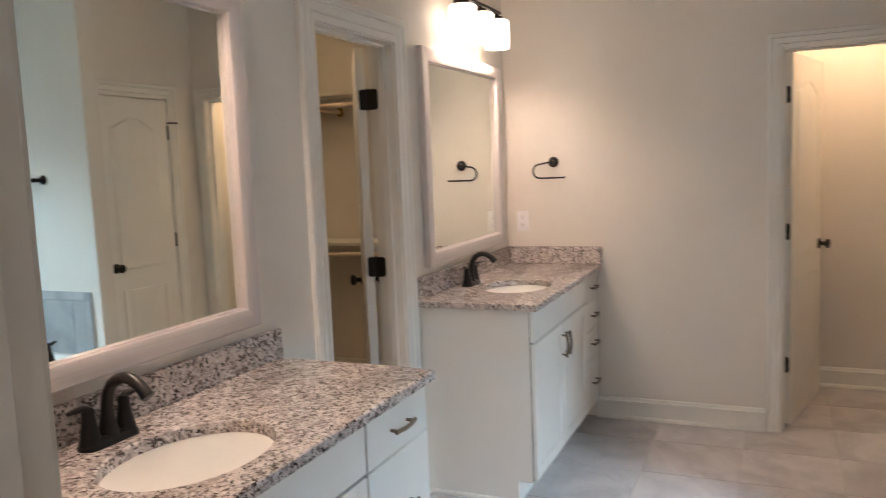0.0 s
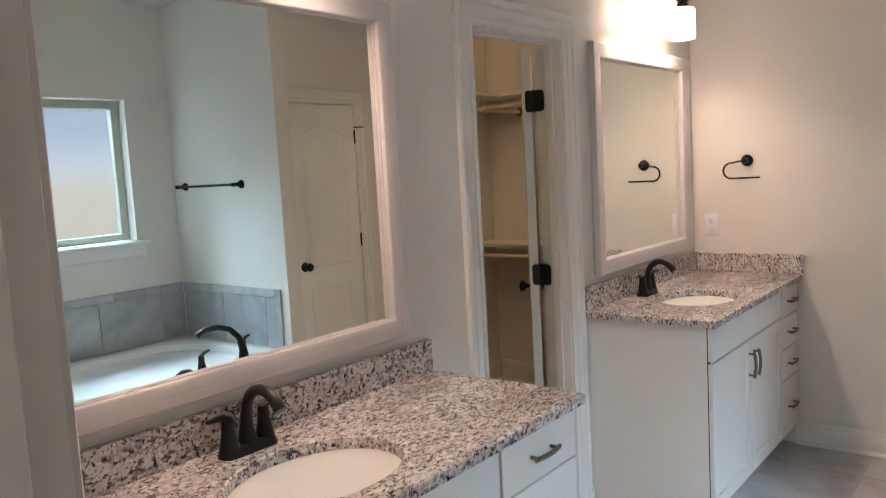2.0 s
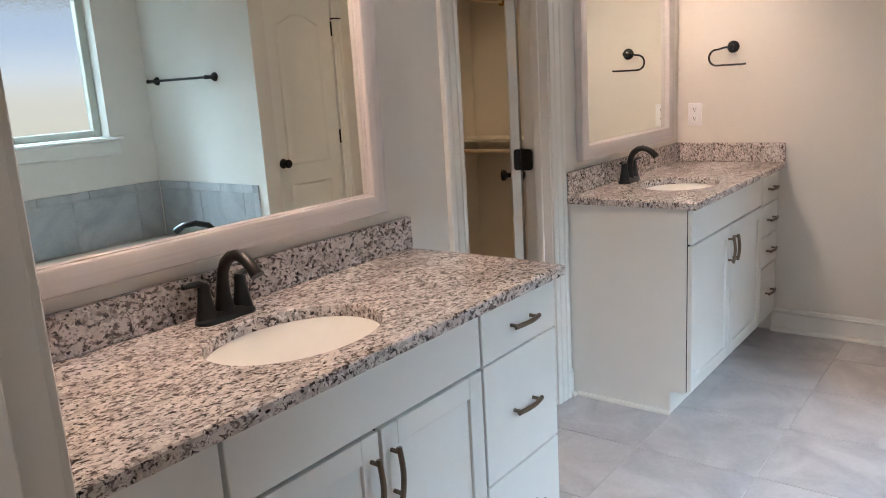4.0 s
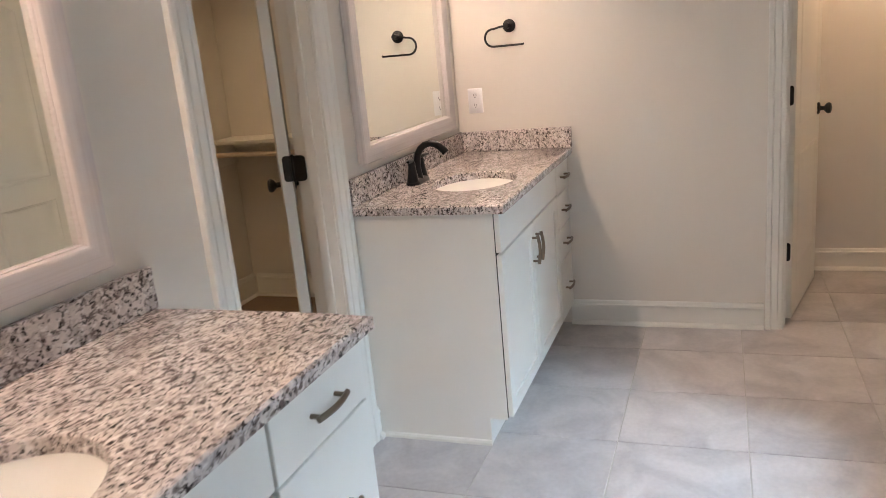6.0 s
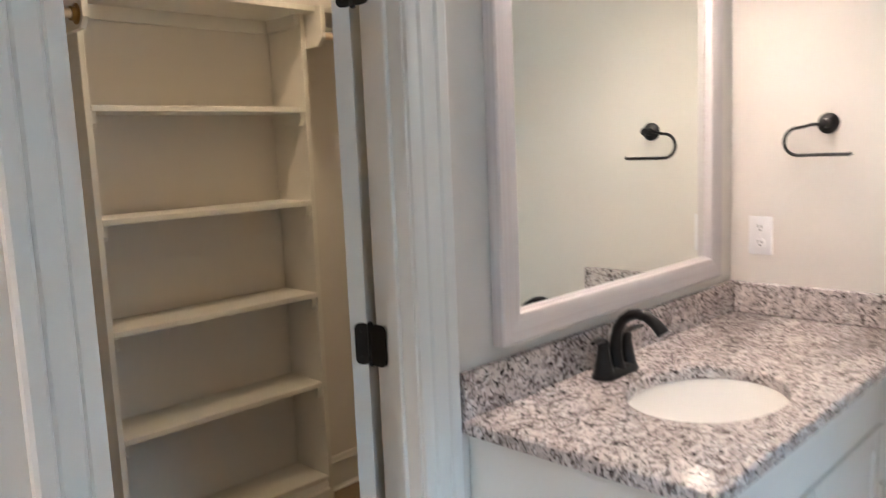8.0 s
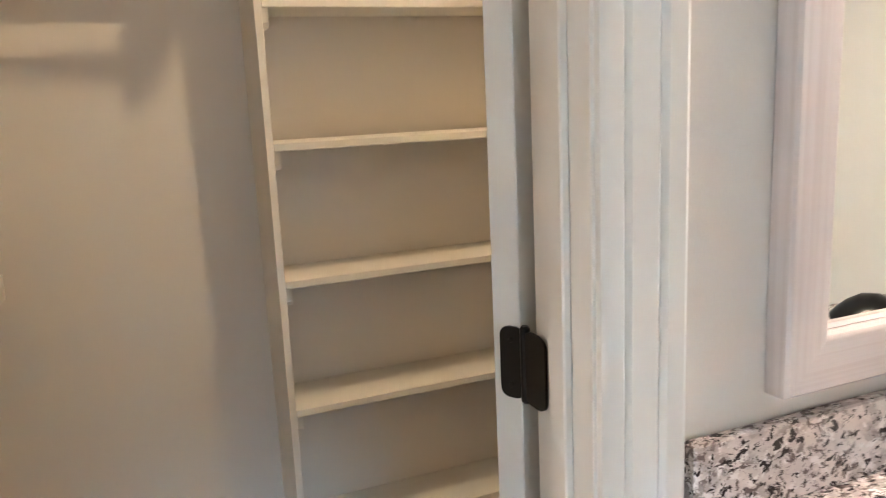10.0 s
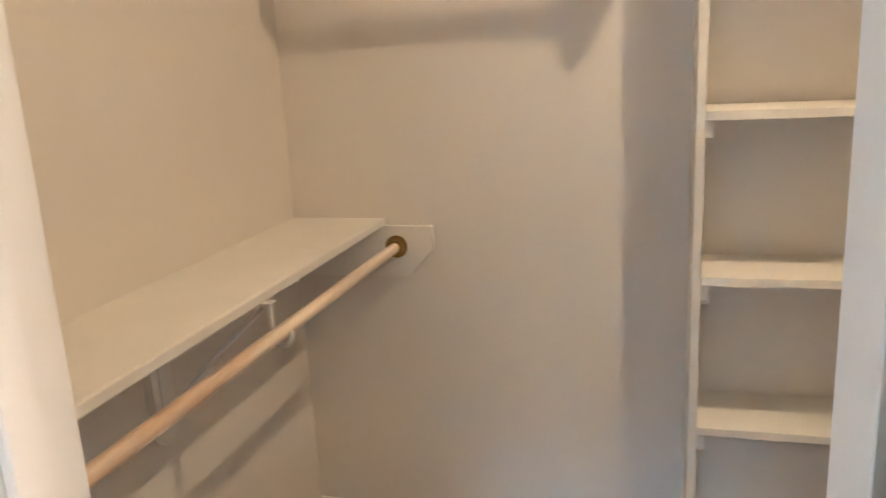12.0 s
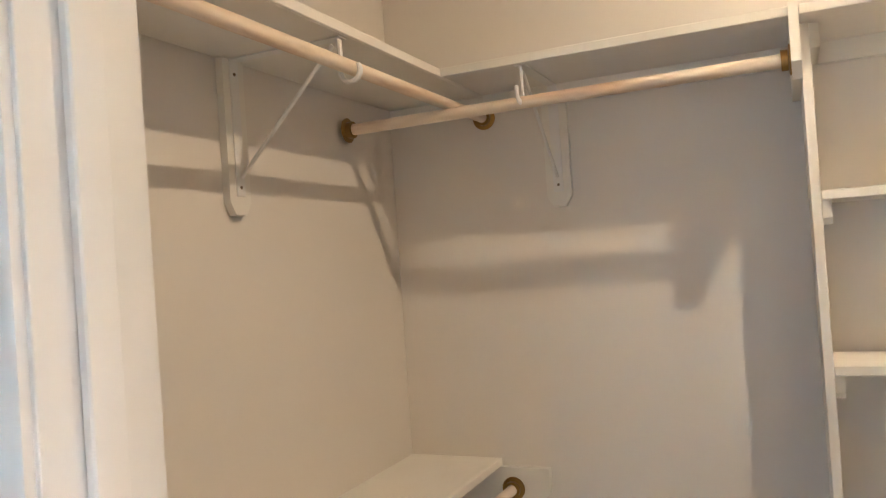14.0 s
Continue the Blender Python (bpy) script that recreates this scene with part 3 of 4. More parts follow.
def countertop(label, x0, x1, sink, splash_end):
    t = thing("countertop", label, "countertop", "granite countertops", ((x0 + x1) / 2, -0.28, 0.88))
    y0, y1, z0, z1 = -0.568, -0.002, 0.879, 0.910
    cx, cy, a, b = sink
    n = 64
    angs = [2 * math.pi * k / n for k in range(n)]
    for px, py in ((x0, y0), (x1, y0), (x1, y1), (x0, y1)):
        q = math.atan2(py - cy, px - cx) % (2 * math.pi)
        k = min(range(n), key=lambda i: abs(angs[i] - q))
        angs[k] = q

    def edge(q, e):
        dx, dy = math.cos(q), math.sin(q)
        s = min(((x1 - e if dx > 0 else x0 + e) - cx) / dx if abs(dx) > 1e-9 else 1e9, ((y1 - e if dy > 0 else y0 + e) - cy) / dy if abs(dy) > 1e-9 else 1e9)
        return cx + dx * s, cy + dy * s

    def oval(q, g=0.0):
        k = 1 / math.hypot(math.cos(q) / (a + g), math.sin(q) / (b + g))
        return cx + math.cos(q) * k, cy + math.sin(q) * k

    bm = bmesh.new()
    loops = []
    for f, z in ((lambda q: oval(q), z0), (lambda q: oval(q), z1 - 0.003), (lambda q: oval(q, 0.003), z1), (lambda q: edge(q, 0.005), z1), (lambda q: edge(q, 0.0), z1 - 0.005), (lambda q: edge(q, 0.0), z0)):
        loops.append([(*f(q), z) for q in angs])
    rings(bm, loops, closed=True)
    part("slab", bm, GRANITE, t)
    part("backsplash", one((x0, -0.022, 0.9105), (x1, -0.0015, 1.010), 0.0025), GRANITE, t)
    if splash_end:
        part("side_splash", one((x1 - 0.021, y0 - 0.004, 0.9105), (x1 - 0.001, -0.0225, 1.010), 0.0025), GRANITE, t)
    # basin under the cut-out
    s = thing("sink", "white oval undermount ceramic sink", "sink", "sinks", (cx, cy, 0.72))
    prof = ((1.04, 0.878), (1.03, 0.855), (1.0, 0.825), (0.95, 0.785), (0.84, 0.752), (0.64, 0.734), (0.36, 0.724), (0.11, 0.721))
    bm = bmesh.new()
    outer = [(1.09, 0.878)] + [(r + 0.04, z - 0.010) for r, z in prof[1:]]
    rings(bm, [[(cx + a * r * math.cos(q), cy + b * r * math.sin(q), z) for q in (2 * math.pi * k / 48 for k in range(48))] for r, z in [*reversed(outer), *prof]])
    part("bowl", bm, CERAMIC, s)
    part("drain", lathe(bmesh.new(), ((0.024, 0.0), (0.025, 0.003), (0.018, 0.004), (0.015, 0.002), (0.004, 0.003)), (cx, cy, 0.720), 20), BRONZE, s, "dark bronze drain")
    return t


countertop("speckled beige and grey granite countertop with sink cut-out", 0.181, 1.733, (0.955, -0.322, 0.215, 0.165), False)
countertop("speckled beige and grey granite countertop in the corner", 2.786, 4.099, (3.262, -0.325, 0.215, 0.165), True)


def faucet(x, y, z):
    t = thing("faucet", "dark bronze two-handle centerset faucet on granite", "faucet", "vanity faucets", (x, y, z))
    bm = bmesh.new()
    levels = ((0.0, 0.080, 0.030, 0.028), (0.008, 0.080, 0.030, 0.028), (0.016, 0.074, 0.025, 0.024), (0.022, 0.060, 0.018, 0.017))
    rings(bm, [[(x + u, y + v, z + h) for u, v in rounded(0, 0, hx, hy, r)] for h, hx, hy, r in levels])
    part("base_plate", bm, BRONZE, t)
    bm = bmesh.new()
    pts, rad = [], []
    for h, dy, r in ((0.012, 0.0, 0.027), (0.030, 0.0, 0.022), (0.060, -0.001, 0.0165), (0.090, -0.004, 0.0145), (0.115, -0.010, 0.0140), (0.138, -0.024, 0.0138), (0.152, -0.044, 0.0136), (0.157, -0.066, 0.0134), (0.153, -0.088, 0.0135), (0.141, -0.108, 0.0140), (0.126, -0.124, 0.0150), (0.116, -0.132, 0.0155)):
        pts.append((x, y + dy, z + h))
        rad.append(r)
    tube(bm, pts, rad, 16)
    part("spout", bm, BRONZE, t)
    for s in (-1, 1):
        hx = x + s * 0.052
        hb = part("handle_base", lathe(bmesh.new(), ((0.026, 0.010), (0.023, 0.024), (0.018, 0.050), (0.0145, 0.075), (0.0150, 0.088), (0.010, 0.096)), (hx, y, z), 20), BRONZE, t)
        bm = bmesh.new()
        tube(bm, ((hx - s * 0.008, y + 0.002, z + 0.088), (hx + s * 0.012, y, z + 0.097), (hx + s * 0.035, y - 0.004, z + 0.099), (hx + s * 0.060, y - 0.010, z + 0.100)), (0.010, 0.0115, 0.0095, 0.0065), 12, 0.7)
        part("lever", bm, BRONZE, hb)
    return t


faucet(0.950, -0.085, 0.910)
faucet(3.262, -0.085, 0.910)


def wall_mirror(label, x0, x1, z0, z1, w=0.060):
    t = thing("wall_mirror", label, "mirror", "vanity mirrors", ((x0 + x1) / 2, -0.01, z0))
    prof = ((0.0, 0.002), (0.0, 0.030), (0.004, 0.034), (w * 0.5, 0.0335), (w - 0.008, 0.0325), (w - 0.002, 0.029), (w, 0.024), (w, 0.004))

    def side(k):
        bm = bmesh.new()
        q = []
        for e in (0, 1):
            lp = []
            for d, h in prof:
                lp.append(((x0 + d, -h, z0 + d), (x1 - d, -h, z0 + d), (x1 - d, -h, z1 - d), (x0 + d, -h, z1 - d))[(k + e) % 4])
            q.append(lp)
        return rings(bm, q)

    for k, n_ in enumerate(("bottom_rail", "side_rail", "top_rail", "side_rail")):
        part(n_, side(k), FRAME_H if k % 2 == 0 else FRAME_V, t, "whitewashed grey wood grain")
    bm = bmesh.new()
    lip = ((w + 0.0005, 0.0075), (w + 0.0005, 0.017), (w + 0.002, 0.018), (w + 0.004, 0.015), (w + 0.004, 0.0075))
    rings(bm, [[(x0 + d, -h, z0 + d) for d, h in lip], [(x1 - d, -h, z0 + d) for d, h in lip], [(x1 - d, -h, z1 - d) for d, h in lip], [(x0 + d, -h, z1 - d) for d, h in lip]], closed=True)
    part("inner_lip", bm, FRAME_H, t, "thin pale lip")
    part("glass", one((x0 + w - 0.012, -0.0070, z0 + w - 0.012), (x1 - w + 0.012, -0.0035, z1 - w + 0.012)), MIRROR, t, "clear mirror glass")
    return t


wall_mirror("large wall mirror in whitewashed wood frame above vanity", 0.205, 1.618, 1.046, 2.046)
wall_mirror("wall mirror in whitewashed wood frame beside closet door", 2.902, 3.966, 1.044, 2.057, 0.066)


def vanity_light(cx):
    t = thing("vanity_light", "three-shade bronze vanity light, lit, above mirror", "wall lamp", "vanity lights", (cx, 0, 2.30))
    part("backplate", one((cx - 0.060, -0.024, 2.245), (cx + 0.060, -0.001, 2.365), 0.004), BRONZE, t)
    part("arm", tube(bmesh.new(), ((cx, -0.024, 2.305), (cx, -0.122, 2.309)), 0.010, 10), BRONZE, t)
    part("bar", one((cx - 0.300, -0.131, 2.302), (cx + 0.300, -0.113, 2.320), 0.002), BRONZE, t)
    for i in (-1, 0, 1):
        x = cx + i * 0.24
        s = part("socket", lathe(bmesh.new(), ((0.012, 0.0), (0.013, -0.012), (0.034, -0.016), (0.036, -0.026), (0.034, -0.032)), (x, -0.122, 2.303), 20), BRONZE, t)
        bm = bmesh.new()
        lathe(bm, ((0.030, 2.2705), (0.058, 2.268), (0.066, 2.258), (0.066, 2.150), (0.064, 2.122), (0.058, 2.120), (0.059, 2.150), (0.060, 2.255), (0.030, 2.262)), (x, -0.122, 0), 32, caps=False)
        part("shade", bm, SHADE, s, "glowing white opal glass shade")
        part("bulb", lathe(bmesh.new(), ((0.012, 2.262), (0.014, 2.245), (0.026, 2.222), (0.025, 2.205), (0.012, 2.192)), (x, -0.122, 0), 16), BULB, s)
        lamp("bulb_light", "POINT", (x, -0.122, 2.160), BULB_WATTS, (1.0, 0.80, 0.68), 0.016)


vanity_light(0.955)
vanity_light(3.43)

# ---- end wall fittings ----
ring = thing("towel_ring", "dark bronze open towel ring on painted wall", "towel ring", where=(XE, -0.295, 1.505))
part("rosette", turned(bmesh.new(), ((0.031, 0.0005), (0.031, 0.006), (0.026, 0.012), (0.014, 0.018), (0.011, 0.034), (0.013, 0.040), (0.013, 0.054), (0.006, 0.057)), (XE, -0.297, 1.505), (-1, 0, 0), 24), BRONZE, ring)
loop = [(XE - 0.046, -0.297, 1.505), (XE - 0.046, -0.262, 1.503), (XE - 0.046, -0.232, 1.496)]
loop += [(XE - 0.046, -0.226 + 0.041 * math.cos(radians(a)), 1.455 + 0.041 * math.sin(radians(a))) for a in range(80, -91, -17)]
loop += [(XE - 0.046, -0.30, 1.4145), (XE - 0.046, -0.368, 1.4145), (XE - 0.046, -0.374, 1.418)]
part("ring", tube(bmesh.new(), loop, 0.0052, 10), BRONZE, ring)

outlet = thing("wall_outlet", "white duplex wall outlet above the granite splash", "outlet", where=(XE, -0.100, 1.162))
bm = bmesh.new()
rings(bm, [[(XE - h, -0.100 + u, 1.162 + v) for u, v in rounded(0, 0, 0.037 - e, 0.061 - e, 0.004)] for h, e in ((0.0005, 0), (0.004, 0.0), (0.006, 0.003))])
plate = part("cover_plate", bm, PLASTIC, outlet)
for dz in (-0.024, 0.024):
    bm = bmesh.new()
    rings(bm, [[(XE - h, -0.100 + u, 1.162 + dz + v) for u, v in rounded(0, 0, 0.016, 0.0145, 0.010)] for h in (0.0055, 0.0078)])
    rc = part("receptacle", bm, PLASTIC, outlet)
    for u, w, hh in ((-0.006, 0.0022, 0.008), (0.006, 0.0022, 0.0095)):
        part("slot", one((XE - 0.0086, -0.100 + u - w / 2, 1.162 + dz), (XE - 0.0079, -0.100 + u + w / 2, 1.162 + dz + hh)), SLOT, rc)
    part("slot", one((XE - 0.0086, -0.1025, 1.162 + dz - 0.009), (XE - 0.0079, -0.0975, 1.162 + dz - 0.004)), SLOT, rc)
part("screw", turned(bmesh.new(), ((0.003, 0.0), (0.0025, 0.001)), (XE - 0.006, -0.100, 1.162), (-1, 0, 0), 8), PLASTIC, outlet)

# ---- closet ----
TY, TX0, TX1 = 1.355, 2.600, 3.437
tower = thing("shelf_tower", "built-in white painted shelf tower, empty shelves", "shelving", where=((TX0 + TX1) / 2, 1.45, 0))
part("side_panel", one((TX0, TY, 0.005), (TX0 + 0.019, CY1 - 0.001, 1.9975), 0.001), SHELF, tower)
part("side_panel", one((TX1 - 0.019, TY, 0.005), (TX1, CY1 - 0.001, 1.9975), 0.001), SHELF, tower)
TOPS = (2.018, 1.656, 1.300, 0.938, 0.577, 0.186)
for z in TOPS:
    if z > 2:
        part("shelf", one((TX0 + 0.001, CY1 - 0.290, z - 0.020), (TX1 - 0.001, CY1 - 0.0015, z), 0.0015), SHELF, tower)
    else:
        part("shelf", one((TX0 + 0.0195, TY + 0.001, z - 0.020), (TX1 - 0.0195, CY1 - 0.0015, z), 0.0015), SHELF, tower)
    if z < 0.3:
        continue
    for x in (TX0 + 0.0195, TX1 - 0.0195):
        s = 1 if x < 3 else -1
        bm = bmesh.new()
        prism(bm, [(0, 0), (0.186, 0), (0.186, -0.048), (0.012, -0.048), (0.0, -0.036)], lambda u, v, w: (w, TY + 0.012 + u, z - 0.0205 + v), *sorted((x, x + s * 0.018)))
        part("cleat", bm, SHELF, tower)
    if z < 2:
        continue
    part("back_cleat", one((TX0 + 0.038, CY1 - 0.020, z - 0.0685), (TX1 - 0.038, CY1 - 0.0015, z - 0.0205), 0.001), SHELF, tower)
part("base_front", one((TX0 + 0.0195, TY + 0.012, 0.005), (TX1 - 0.0195, TY + 0.028, 0.1655)), SHELF, tower)
bm = bmesh.new()
prism(bm, [(0, 0), (0.014, 0), (0.014, 0.11), (0.018, 0.115), (0.018, 0.127), (0.011, 0.135), (0.011, 0.147), (0.004, 0.158), (0, 0.160)], lambda u, v, w: (w, TY + 0.0118 - u, 0.005 + v), TX0 + 0.020, TX1 - 0.020)
part("base_moulding", bm, TRIM, tower)


def closet_shelf(name_label, put, a, b, top, deep, cleat=True):
    """A board with or without a wall cleat. put(u, w, z): along, out of the wall, up."""
    t = thing("closet_shelf", name_label, "shelf", "closet shelves", put((a + b) / 2, deep / 2, top))

    def pb(name, u0, u1, w0, w1, z0, z1, bev=0.0015):
        p, q = put(u0, w0, z0), put(u1, w1, z1)
        return part(name, one([min(i, k) for i, k in zip(p, q)], [max(i, k) for i, k in zip(p, q)], bev), SHELF, t)

    pb("board", a, b, 0.0015, deep - 0.0070, top - 0.019, top)
    pb("front_edge", a, b, deep - 0.0068, deep, top - 0.0195, top + 0.0005)
    if cleat:
        pb("wall_cleat", a + 0.001, b - 0.001, 0.0015, 0.019, top - 0.066, top - 0.0195, 0.001)
    return t


def rod(label, p, q, mat, sockets):
    t = thing("closet_rod", label, "closet rod", "closet rods", p)
    p, q = Vector(p), Vector(q)
    d = (q - p).normalized()
    part("pole", tube(bmesh.new(), [p + (q - p) * (i / 8) for i in range(9)], 0.0140, 14), mat, t, "bare pine pole")
    for e, s, w in ((p, d, sockets[0]), (q, -d, sockets[1])):
        if w:
            part("socket", turned(bmesh.new(), ((0.031, 0.0), (0.031, 0.003), (0.021, 0.005), (0.021, 0.018), (0.0185, 0.0182)), e, s, 20), BRASS, t, "brass rod socket")
    return t


def bracket(put, top, reach, tall=0.288):
    """A white shelf-and-rod bracket on a wooden wall block. put(u, w, z): along the wall, out of it, up."""
    t = thing("shelf_bracket", "white metal shelf and rod bracket under shelf", "bracket", "shelf brackets", put(0, 0.02, top - tall))
    bm = bmesh.new()
    hw = 0.032
    prism(bm, [(-hw, 0), (hw, 0), (hw, -tall), (hw - 0.016, -tall - 0.026), (-hw + 0.016, -tall - 0.026), (-hw, -tall)], lambda u, v, w: put(u, w, top + v), 0.0015, 0.0185)
    part("wall_block", bm, SHELF, t)

    def strap(name, u0, u1, w0, w1, z0, z1):
        p, q = put(u0, w0, z0), put(u1, w1, z1)
        return part(name, one([min(i, k) for i, k in zip(p, q)], [max(i, k) for i, k in zip(p, q)], 0.0008), METAL_WHITE, t)

    strap("upright", -0.013, 0.013, 0.0187, 0.0215, top - tall + 0.012, top)
    strap("arm", -0.013, 0.013, 0.0220, reach - 0.012, top - 0.003, top)
    part("brace", tube(bmesh.new(), (put(0, 0.024, top - tall + 0.05), put(0, 0.06, top - tall + 0.085), put(0, reach - 0.035, top - 0.012)), 0.0042, 8), METAL_WHITE, t)
    bm = bmesh.new()
    pts = [put(0, reach - 0.020, top - 0.004), put(0, reach - 0.020, top - 0.045)]
    for a in range(150, 391, 24):
        pts.append(put(0, reach + 0.0 + 0.021 * math.cos(radians(a)), top - 0.066 + 0.021 * math.sin(radians(a))))
    tube(bm, pts, 0.0045, 8, 1.6)
    part("rod_hook", bm, METAL_WHITE, t)
    for z in (top - 0.03, top - tall + 0.03):
        part("screw", turned(bmesh.new(), ((0.004, 0.0), (0.003, 0.0015)), put(0, 0.0215, z), Vector(put(0, 1, 0)) - Vector(put(0, 0, 0)), 8), NICKEL, t)
    return t


def west(u, w, z):
    return (CX0 + w, u, z)


def back(u, w, z):
    return (u, CY1 - w, z)


def east(u, w, z):
    return (CX1 - w, u, z)


YF = CY0 + 0.003
closet_shelf("upper white closet shelf on side wall", west, YF, CY1 - 0.002, 2.018, 0.290, False)
closet_shelf("upper white closet shelf on back wall", back, CX0 + 0.2915, TX0 - 0.001, 2.018, 0.288)
closet_shelf("lower white closet shelf on side wall", west, YF, CY1 - 0.002, 1.025, 0.272)
closet_shelf("upper white closet shelf on side wall", east, YF, CY1 - 0.002, 2.018, 0.290)
closet_shelf("upper white closet shelf beside tower", back, TX1 + 0.001, CX1 - 0.2915, 2.018, 0.288)
closet_shelf("lower white closet shelf on side wall", east, YF, CY1 - 0.002, 1.025, 0.272)

rod("pine closet rod under the upper side shelf", (1.834, CY1 - 0.022, 1.936), (1.834, YF, 1.936), ROD_Y, (1, 1))
rod("pine closet rod under the upper back shelf", (CX0 + 0.022, 1.296, 1.907), (TX0 - 0.019, 1.296, 1.915), ROD_X, (1, 1))
rod("pine closet rod under the lower side shelf", (1.846, CY1 - 0.021, 0.950), (1.846, YF, 0.950), ROD_Y, (1, 1))
rod("pine closet rod under the upper side shelf", (CX1 - 0.292, CY1 - 0.022, 1.936), (CX1 - 0.292, YF, 1.936), ROD_Y, (1, 1))
rod("pine closet rod under the upper shelf beside tower", (TX1 + 0.019, 1.296, 1.915), (CX1 - 0.022, 1.296, 1.907), ROD_X, (1, 1))
rod("pine closet rod under the lower side shelf", (CX1 - 0.306, CY1 - 0.021, 0.950), (CX1 - 0.306, YF, 0.950), ROD_Y, (1, 1))

bracket(lambda u, w, z: west(0.869 + u, w, z), 1.9975, 0.290)
bracket(lambda u, w, z: back(2.024 + u, w, z), 1.9975, 0.292)
bracket(lambda u, w, z: west(0.885 + u, w, z), 1.0045, 0.300)
bracket(lambda u, w, z: east(0.869 + u, w, z), 1.9975, 0.288)
bracket(lambda u, w, z: back(3.92 + u, w, z), 1.9975, 0.292)
bracket(lambda u, w, z: east(0.872 + u, w, z), 1.0045, 0.300)


def rod_block(label, pts, put, a, b):
    bm = bmesh.new()
    prism(bm, pts, put, a, b)
    return tagged(part("rod_block", bm, SHELF), label, "rod block", "rod blocks")


low = [(0.0, 0.0), (0.405, 0.0), (0.405, -0.062), (0.335, -0.140), (0.0, -0.140)]
rod_block("white wooden block holding the lower rod", low, lambda u, v, w: (CX0 + 0.0015 + u, w, 1.0055 + v), CY1 - 0.0205, CY1 - 0.0195 + 0.018)
rod_block("white wooden block holding the lower rod", low, lambda u, v, w: (CX1 - 0.0015 - u, w, 1.0055 + v), CY1 - 0.0205, CY1 - 0.0195 + 0.018)
rod_block("white wooden rod block on the tower side", [(0.2890, 0.020), (0.320, 0.020), (0.320, -0.095), (0.290, -0.125), (0.0195, -0.125), (0.0195, -0.0005), (0.2890, -0.0005)], lambda u, v, w: (w, CY1 - u, 1.9975 + v), TX0 - 0.0190, TX0 - 0.0005)
rod_block("white wooden rod block on the tower side", [(0.2890, 0.020), (0.320, 0.020), (0.320, -0.095), (0.290, -0.125), (0.0195, -0.125), (0.0195, -0.0005), (0.2890, -0.0005)], lambda u, v, w: (w, CY1 - u, 1.9975 + v), TX1 + 0.0005, TX1 + 0.0190)

holder = thing("ceiling_light", "round white flush ceiling light, lit", "ceiling lamp", where=(3.047, 0.753, H))
part("drum", lathe(bmesh.new(), ((0.075, 0.0), (0.075, -0.012), (0.072, -0.017), (0.066, -0.017), (0.066, -0.010), (0.030, -0.010)), (3.047, 0.753, H), 32), PLASTIC, holder)
part("lens", lathe(bmesh.new(), ((0.060, -0.0105), (0.058, -0.018), (0.048, -0.024), (0.020, -0.027)), (3.047, 0.753, H), 24), CLOSET_BULB, holder)



# ---- bathtub alcove, seen in the mirror ----
TXW, TYN = 1.391, -2.10
tub = thing("bathtub", "white drop-in bathtub in tiled alcove", "bathtub", where=(2.15, -2.65, 0))
part("apron", one((TXW, TYN - 0.02, 0.0), (XT - 0.001, TYN, 0.47), 0.002), ACRYLIC, tub)
cx, cy = (TXW + XT) / 2, (YT + TYN) / 2
ox, oy = (XT - TXW) / 2 - 0.002, (TYN - YT) / 2 - 0.003
bm = bmesh.new()
loops = []
for e, hx, hy, rr, z in ((0, ox, oy, 0.02, 0.455), (0, ox, oy, 0.02, 0.488), (0, ox - 0.01, oy - 0.01, 0.02, 0.495), (1, ox - 0.10, oy - 0.10, 0.34, 0.497), (1, ox - 0.12, oy - 0.12, 0.33, 0.490), (1, ox - 0.14, oy - 0.14, 0.31, 0.455), (1, ox - 0.19, oy - 0.18, 0.26, 0.22), (1, ox - 0.26, oy - 0.23, 0.20, 0.11), (1, ox - 0.45, oy - 0.32, 0.10, 0.095)):
    loops.append([(cx + u, cy + v, z) for u, v in rounded(0, 0, hx, hy, min(rr, hy - 0.005), 9)])
rings(bm, loops)
part("basin", bm, ACRYLIC, tub)

tf = thing("tub_faucet", "dark bronze arched tub faucet on the rim", "faucet", where=(2.62, -2.22, 0.496))
bm = bmesh.new()
fx0, fy0, fz0 = 2.615, -2.19, 0.496
tube(bm, [(fx0, fy0, fz0), (fx0, fy0, fz0 + 0.06), (fx0 - 0.014, fy0 - 0.010, fz0 + 0.13), (fx0 - 0.05, fy0 - 0.045, fz0 + 0.182), (fx0 - 0.10, fy0 - 0.09, fz0 + 0.200), (fx0 - 0.15, fy0 - 0.14, fz0 + 0.192), (fx0 - 0.185, fy0 - 0.175, fz0 + 0.160)], (0.032, 0.024, 0.019, 0.018, 0.018, 0.019, 0.021), 14)
part("spout", bm, BRONZE, tf)
for dx, dy in ((0.085, -0.11), (-0.30, 0.02)):
    hb_ = part("handle_base", lathe(bmesh.new(), ((0.030, 0.0), (0.024, 0.02), (0.017, 0.055), (0.018, 0.08), (0.010, 0.092)), (fx0 + dx, fy0 + dy, fz0), 18), BRONZE, tf)
    part("lever", tube(bmesh.new(), ((fx0 + dx, fy0 + dy, fz0 + 0.082), (fx0 + dx + 0.02, fy0 + dy - 0.01, fz0 + 0.093), (fx0 + dx + 0.075, fy0 + dy - 0.03, fz0 + 0.100)), (0.011, 0.011, 0.007), 10), BRONZE, hb_)

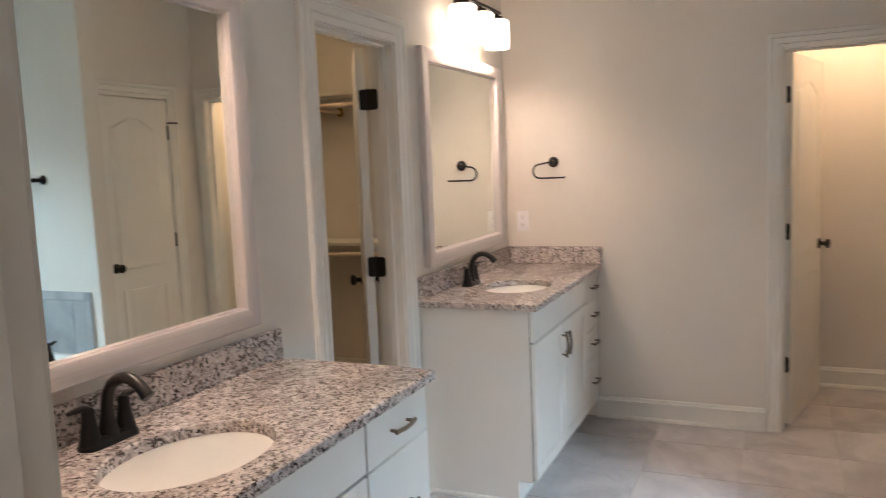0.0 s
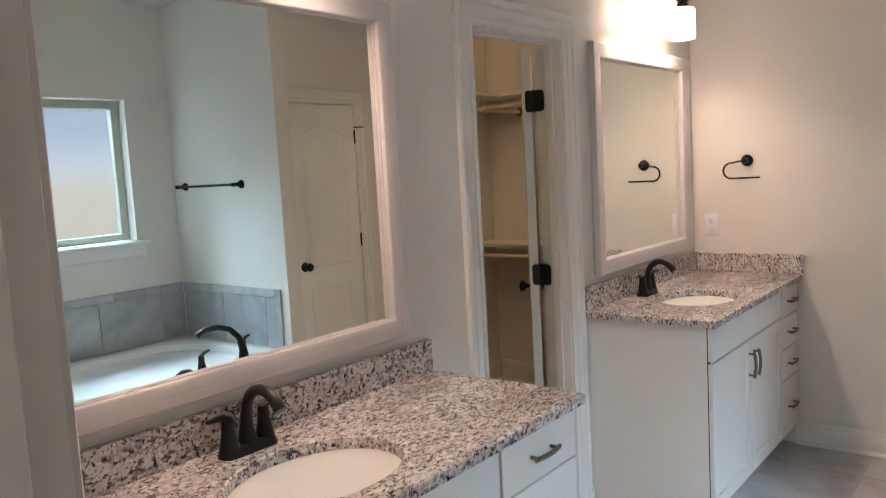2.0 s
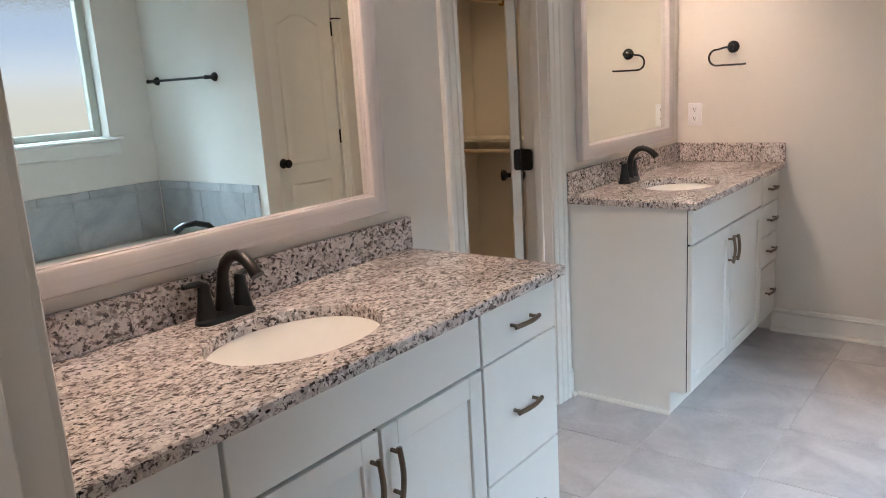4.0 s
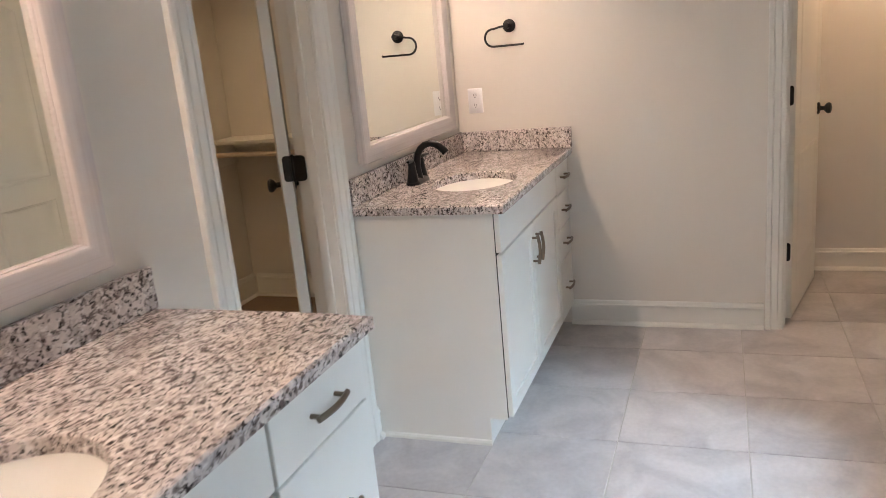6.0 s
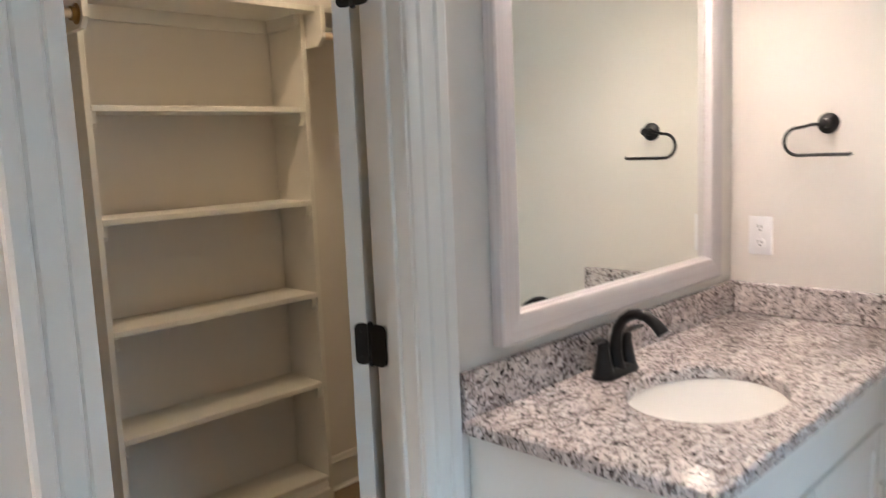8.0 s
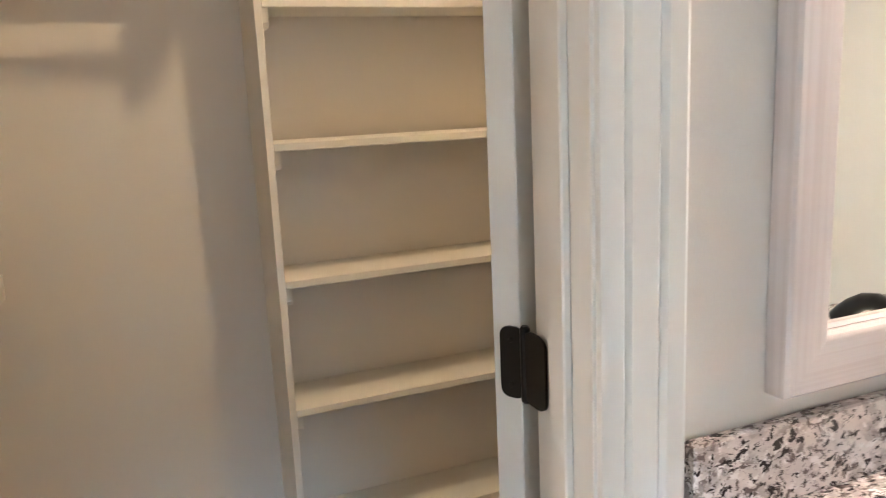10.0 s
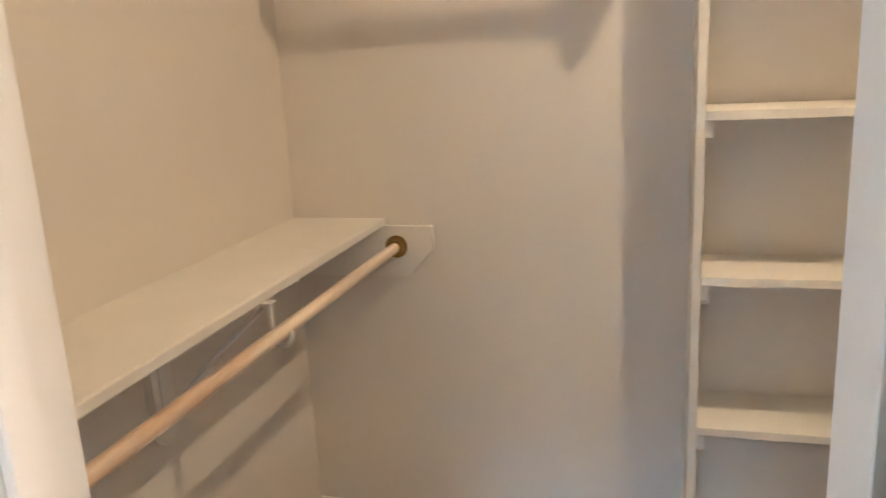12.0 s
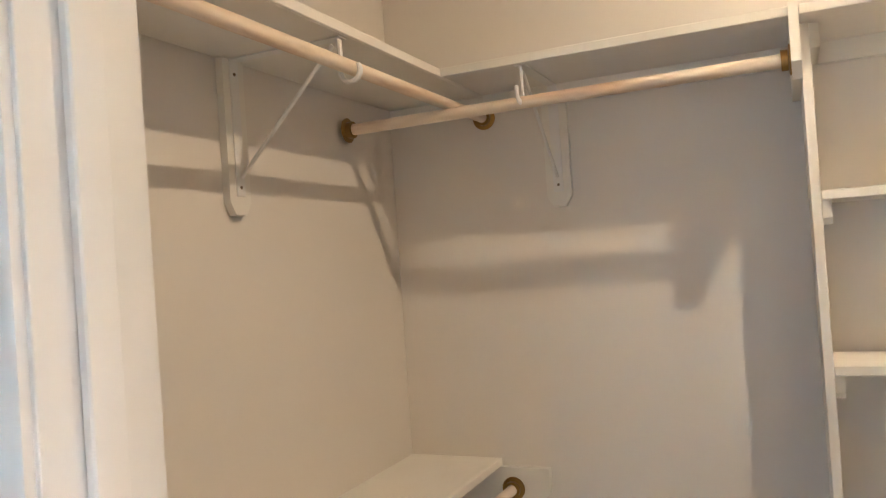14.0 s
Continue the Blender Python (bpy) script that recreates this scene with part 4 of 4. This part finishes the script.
bar = thing("towel_bar", "dark bronze towel bar on the wing wall", "towel bar", where=(XT, -2.75, 1.525))
for y in (-2.451, -3.059):
    part("post", turned(bmesh.new(), ((0.028, 0.0005), (0.028, 0.006), (0.022, 0.016), (0.012, 0.030), (0.0115, 0.058), (0.014, 0.064), (0.012, 0.076), (0.004, 0.080)), (XT, y, 1.525), (-1, 0, 0), 18), BRONZE, bar)
part("rail", tube(bmesh.new(), ((XT - 0.064, -2.451, 1.525), (XT - 0.064, -3.059, 1.525)), 0.008, 12), BRONZE, bar)

win = thing("window_1", "square frosted window in deep painted opening", "window", where=((WX0 + WX1) / 2, YT, WZ0))
win["kind"] = "structure"
yo = YT - 0.135
for n_, lo, hi in (("window_frame", (WX0 + 0.001, yo, WZ0 + 0.001), (WX0 + 0.055, yo + 0.05, WZ1 - 0.001)), ("window_frame", (WX1 - 0.055, yo, WZ0 + 0.001), (WX1 - 0.001, yo + 0.05, WZ1 - 0.001)), ("window_frame", (WX0 + 0.0555, yo, WZ1 - 0.055), (WX1 - 0.0555, yo + 0.05, WZ1 - 0.001)), ("window_frame", (WX0 + 0.0555, yo, WZ0 + 0.001), (WX1 - 0.0555, yo + 0.05, WZ0 + 0.05))):
    part(n_, one(lo, hi, 0.004), VINYL, win)
pane = part("pane", one((WX0 + 0.05, yo + 0.018, WZ0 + 0.045), (WX1 - 0.05, yo + 0.024, WZ1 - 0.05)), FROST, win, "frosted rain glass pane")
pane.visible_shadow = False
bm = bmesh.new()
prism(bm, [(0, 0), (0.038, 0), (0.042, 0.004), (0.042, 0.016), (0.038, 0.020), (0, 0.020)], lambda u, v, w: (w, YT + u, WZ0 - 0.021 + v), WX0 - 0.075, WX1 + 0.075)
part("window_sill", bm, TRIM, win)
part("window_sill", one((WX0 + 0.001, YT - 0.085, WZ0 + 0.0005), (WX1 - 0.001, YT - 0.0005, WZ0 + 0.006)), TRIM, win)
bm = bmesh.new()
prism(bm, [(0, 0), (0.010, 0), (0.016, -0.012), (0.014, -0.06), (0.018, -0.078), (0.006, -0.09), (0, -0.09)], lambda u, v, w: (w, YT + u, WZ0 - 0.022 + v), WX0 - 0.055, WX1 + 0.055)
part("apron", bm, TRIM, win)

# ---- floor and wall tiles ----
PX, PY, GR = 0.436, 0.4435, 0.004


def tile_mesh(name, w, d, th, bev=0.0015):
    me = bpy.data.meshes.new(name)
    bm = one((-w / 2, -d / 2, 0), (w / 2, d / 2, th))
    top = [e for e in bm.edges if all(v.co.z > th / 2 for v in e.verts)]
    bmesh.ops.bevel(bm, geom=top, offset=bev, segments=1, affect="EDGES")
    bm.to_mesh(me)
    bm.free()
    me.materials.append(FLOOR_TILE)
    return me


full = tile_mesh("floor_tile", PX - GR, PY - GR, 0.005)


def lay(x0, x1, y0, y1):
    """Tiles whose joints follow one grid, cut at the room's edges."""
    i0, i1 = math.floor((x0 - 2.910) / PX), math.ceil((x1 - 2.910) / PX)
    k0, k1 = math.floor((y0 + 0.900) / PY), math.ceil((y1 + 0.900) / PY)
    for i in range(i0, i1):
        for k in range(k0, k1):
            a, b = max(x0, 2.910 + i * PX), min(x1, 2.910 + (i + 1) * PX)
            c, d = max(y0, -0.900 + k * PY), min(y1, -0.900 + (k + 1) * PY)
            if b - a < 0.02 or d - c < 0.02:
                continue
            whole = abs(b - a - PX) < 1e-6 and abs(d - c - PY) < 1e-6
            ob = new("tile", full if whole else tile_mesh("cut_tile", b - a - GR, d - c - GR, 0.005))
            ob.location = ((a + b) / 2, (c + d) / 2, -0.0049)
            ob.parent = floor


lay(0.124, 5.08, YS, -0.002)
lay(1.392, 2.898, -2.10, YS)

for n_, a, b, put, mat in (("tub_tiles_south", TXW, XT - 0.012, lambda u, z, h: (u, YT + h, z), None), ("tub_tiles_east", YT + 0.012, -2.150, lambda u, z, h: (XT - h, u, z), None)):
    s = tagged(new(n_), "grey porcelain tile splash above the bathtub", "wall tile", kind="structure")

    def put_tile(u0, u1, z0, z1, th=0.009):
        p, q = put(u0 + 0.0015, z0 + 0.0015, 0.0006), put(u1 - 0.0015, z1 - 0.0015, th)
        part("tile", one([min(i, k) for i, k in zip(p, q)], [max(i, k) for i, k in zip(p, q)], 0.0012), WALL_TILE, s)

    end = b - (0.050 if n_.endswith("east") else 0)
    p, q = put(a, 0.49, 0.0003), put(b - 0.001, 0.868, 0.005)
    part("grout_bed", one([min(i, k) for i, k in zip(p, q)], [max(i, k) for i, k in zip(p, q)]), GROUT, s)
    u = a
    while u < end - 0.02:
        put_tile(u, min(u + 0.44, end), 0.498, 0.818)
        u += 0.44
    u = a
    while u < end - 0.02:
        put_tile(u, min(u + 0.33, end), 0.818, 0.870, 0.011)
        u += 0.33
    if n_.endswith("east"):
        put_tile(end, b, 0.498, 0.818, 0.011)
        put_tile(end, b, 0.818, 0.870, 0.011)
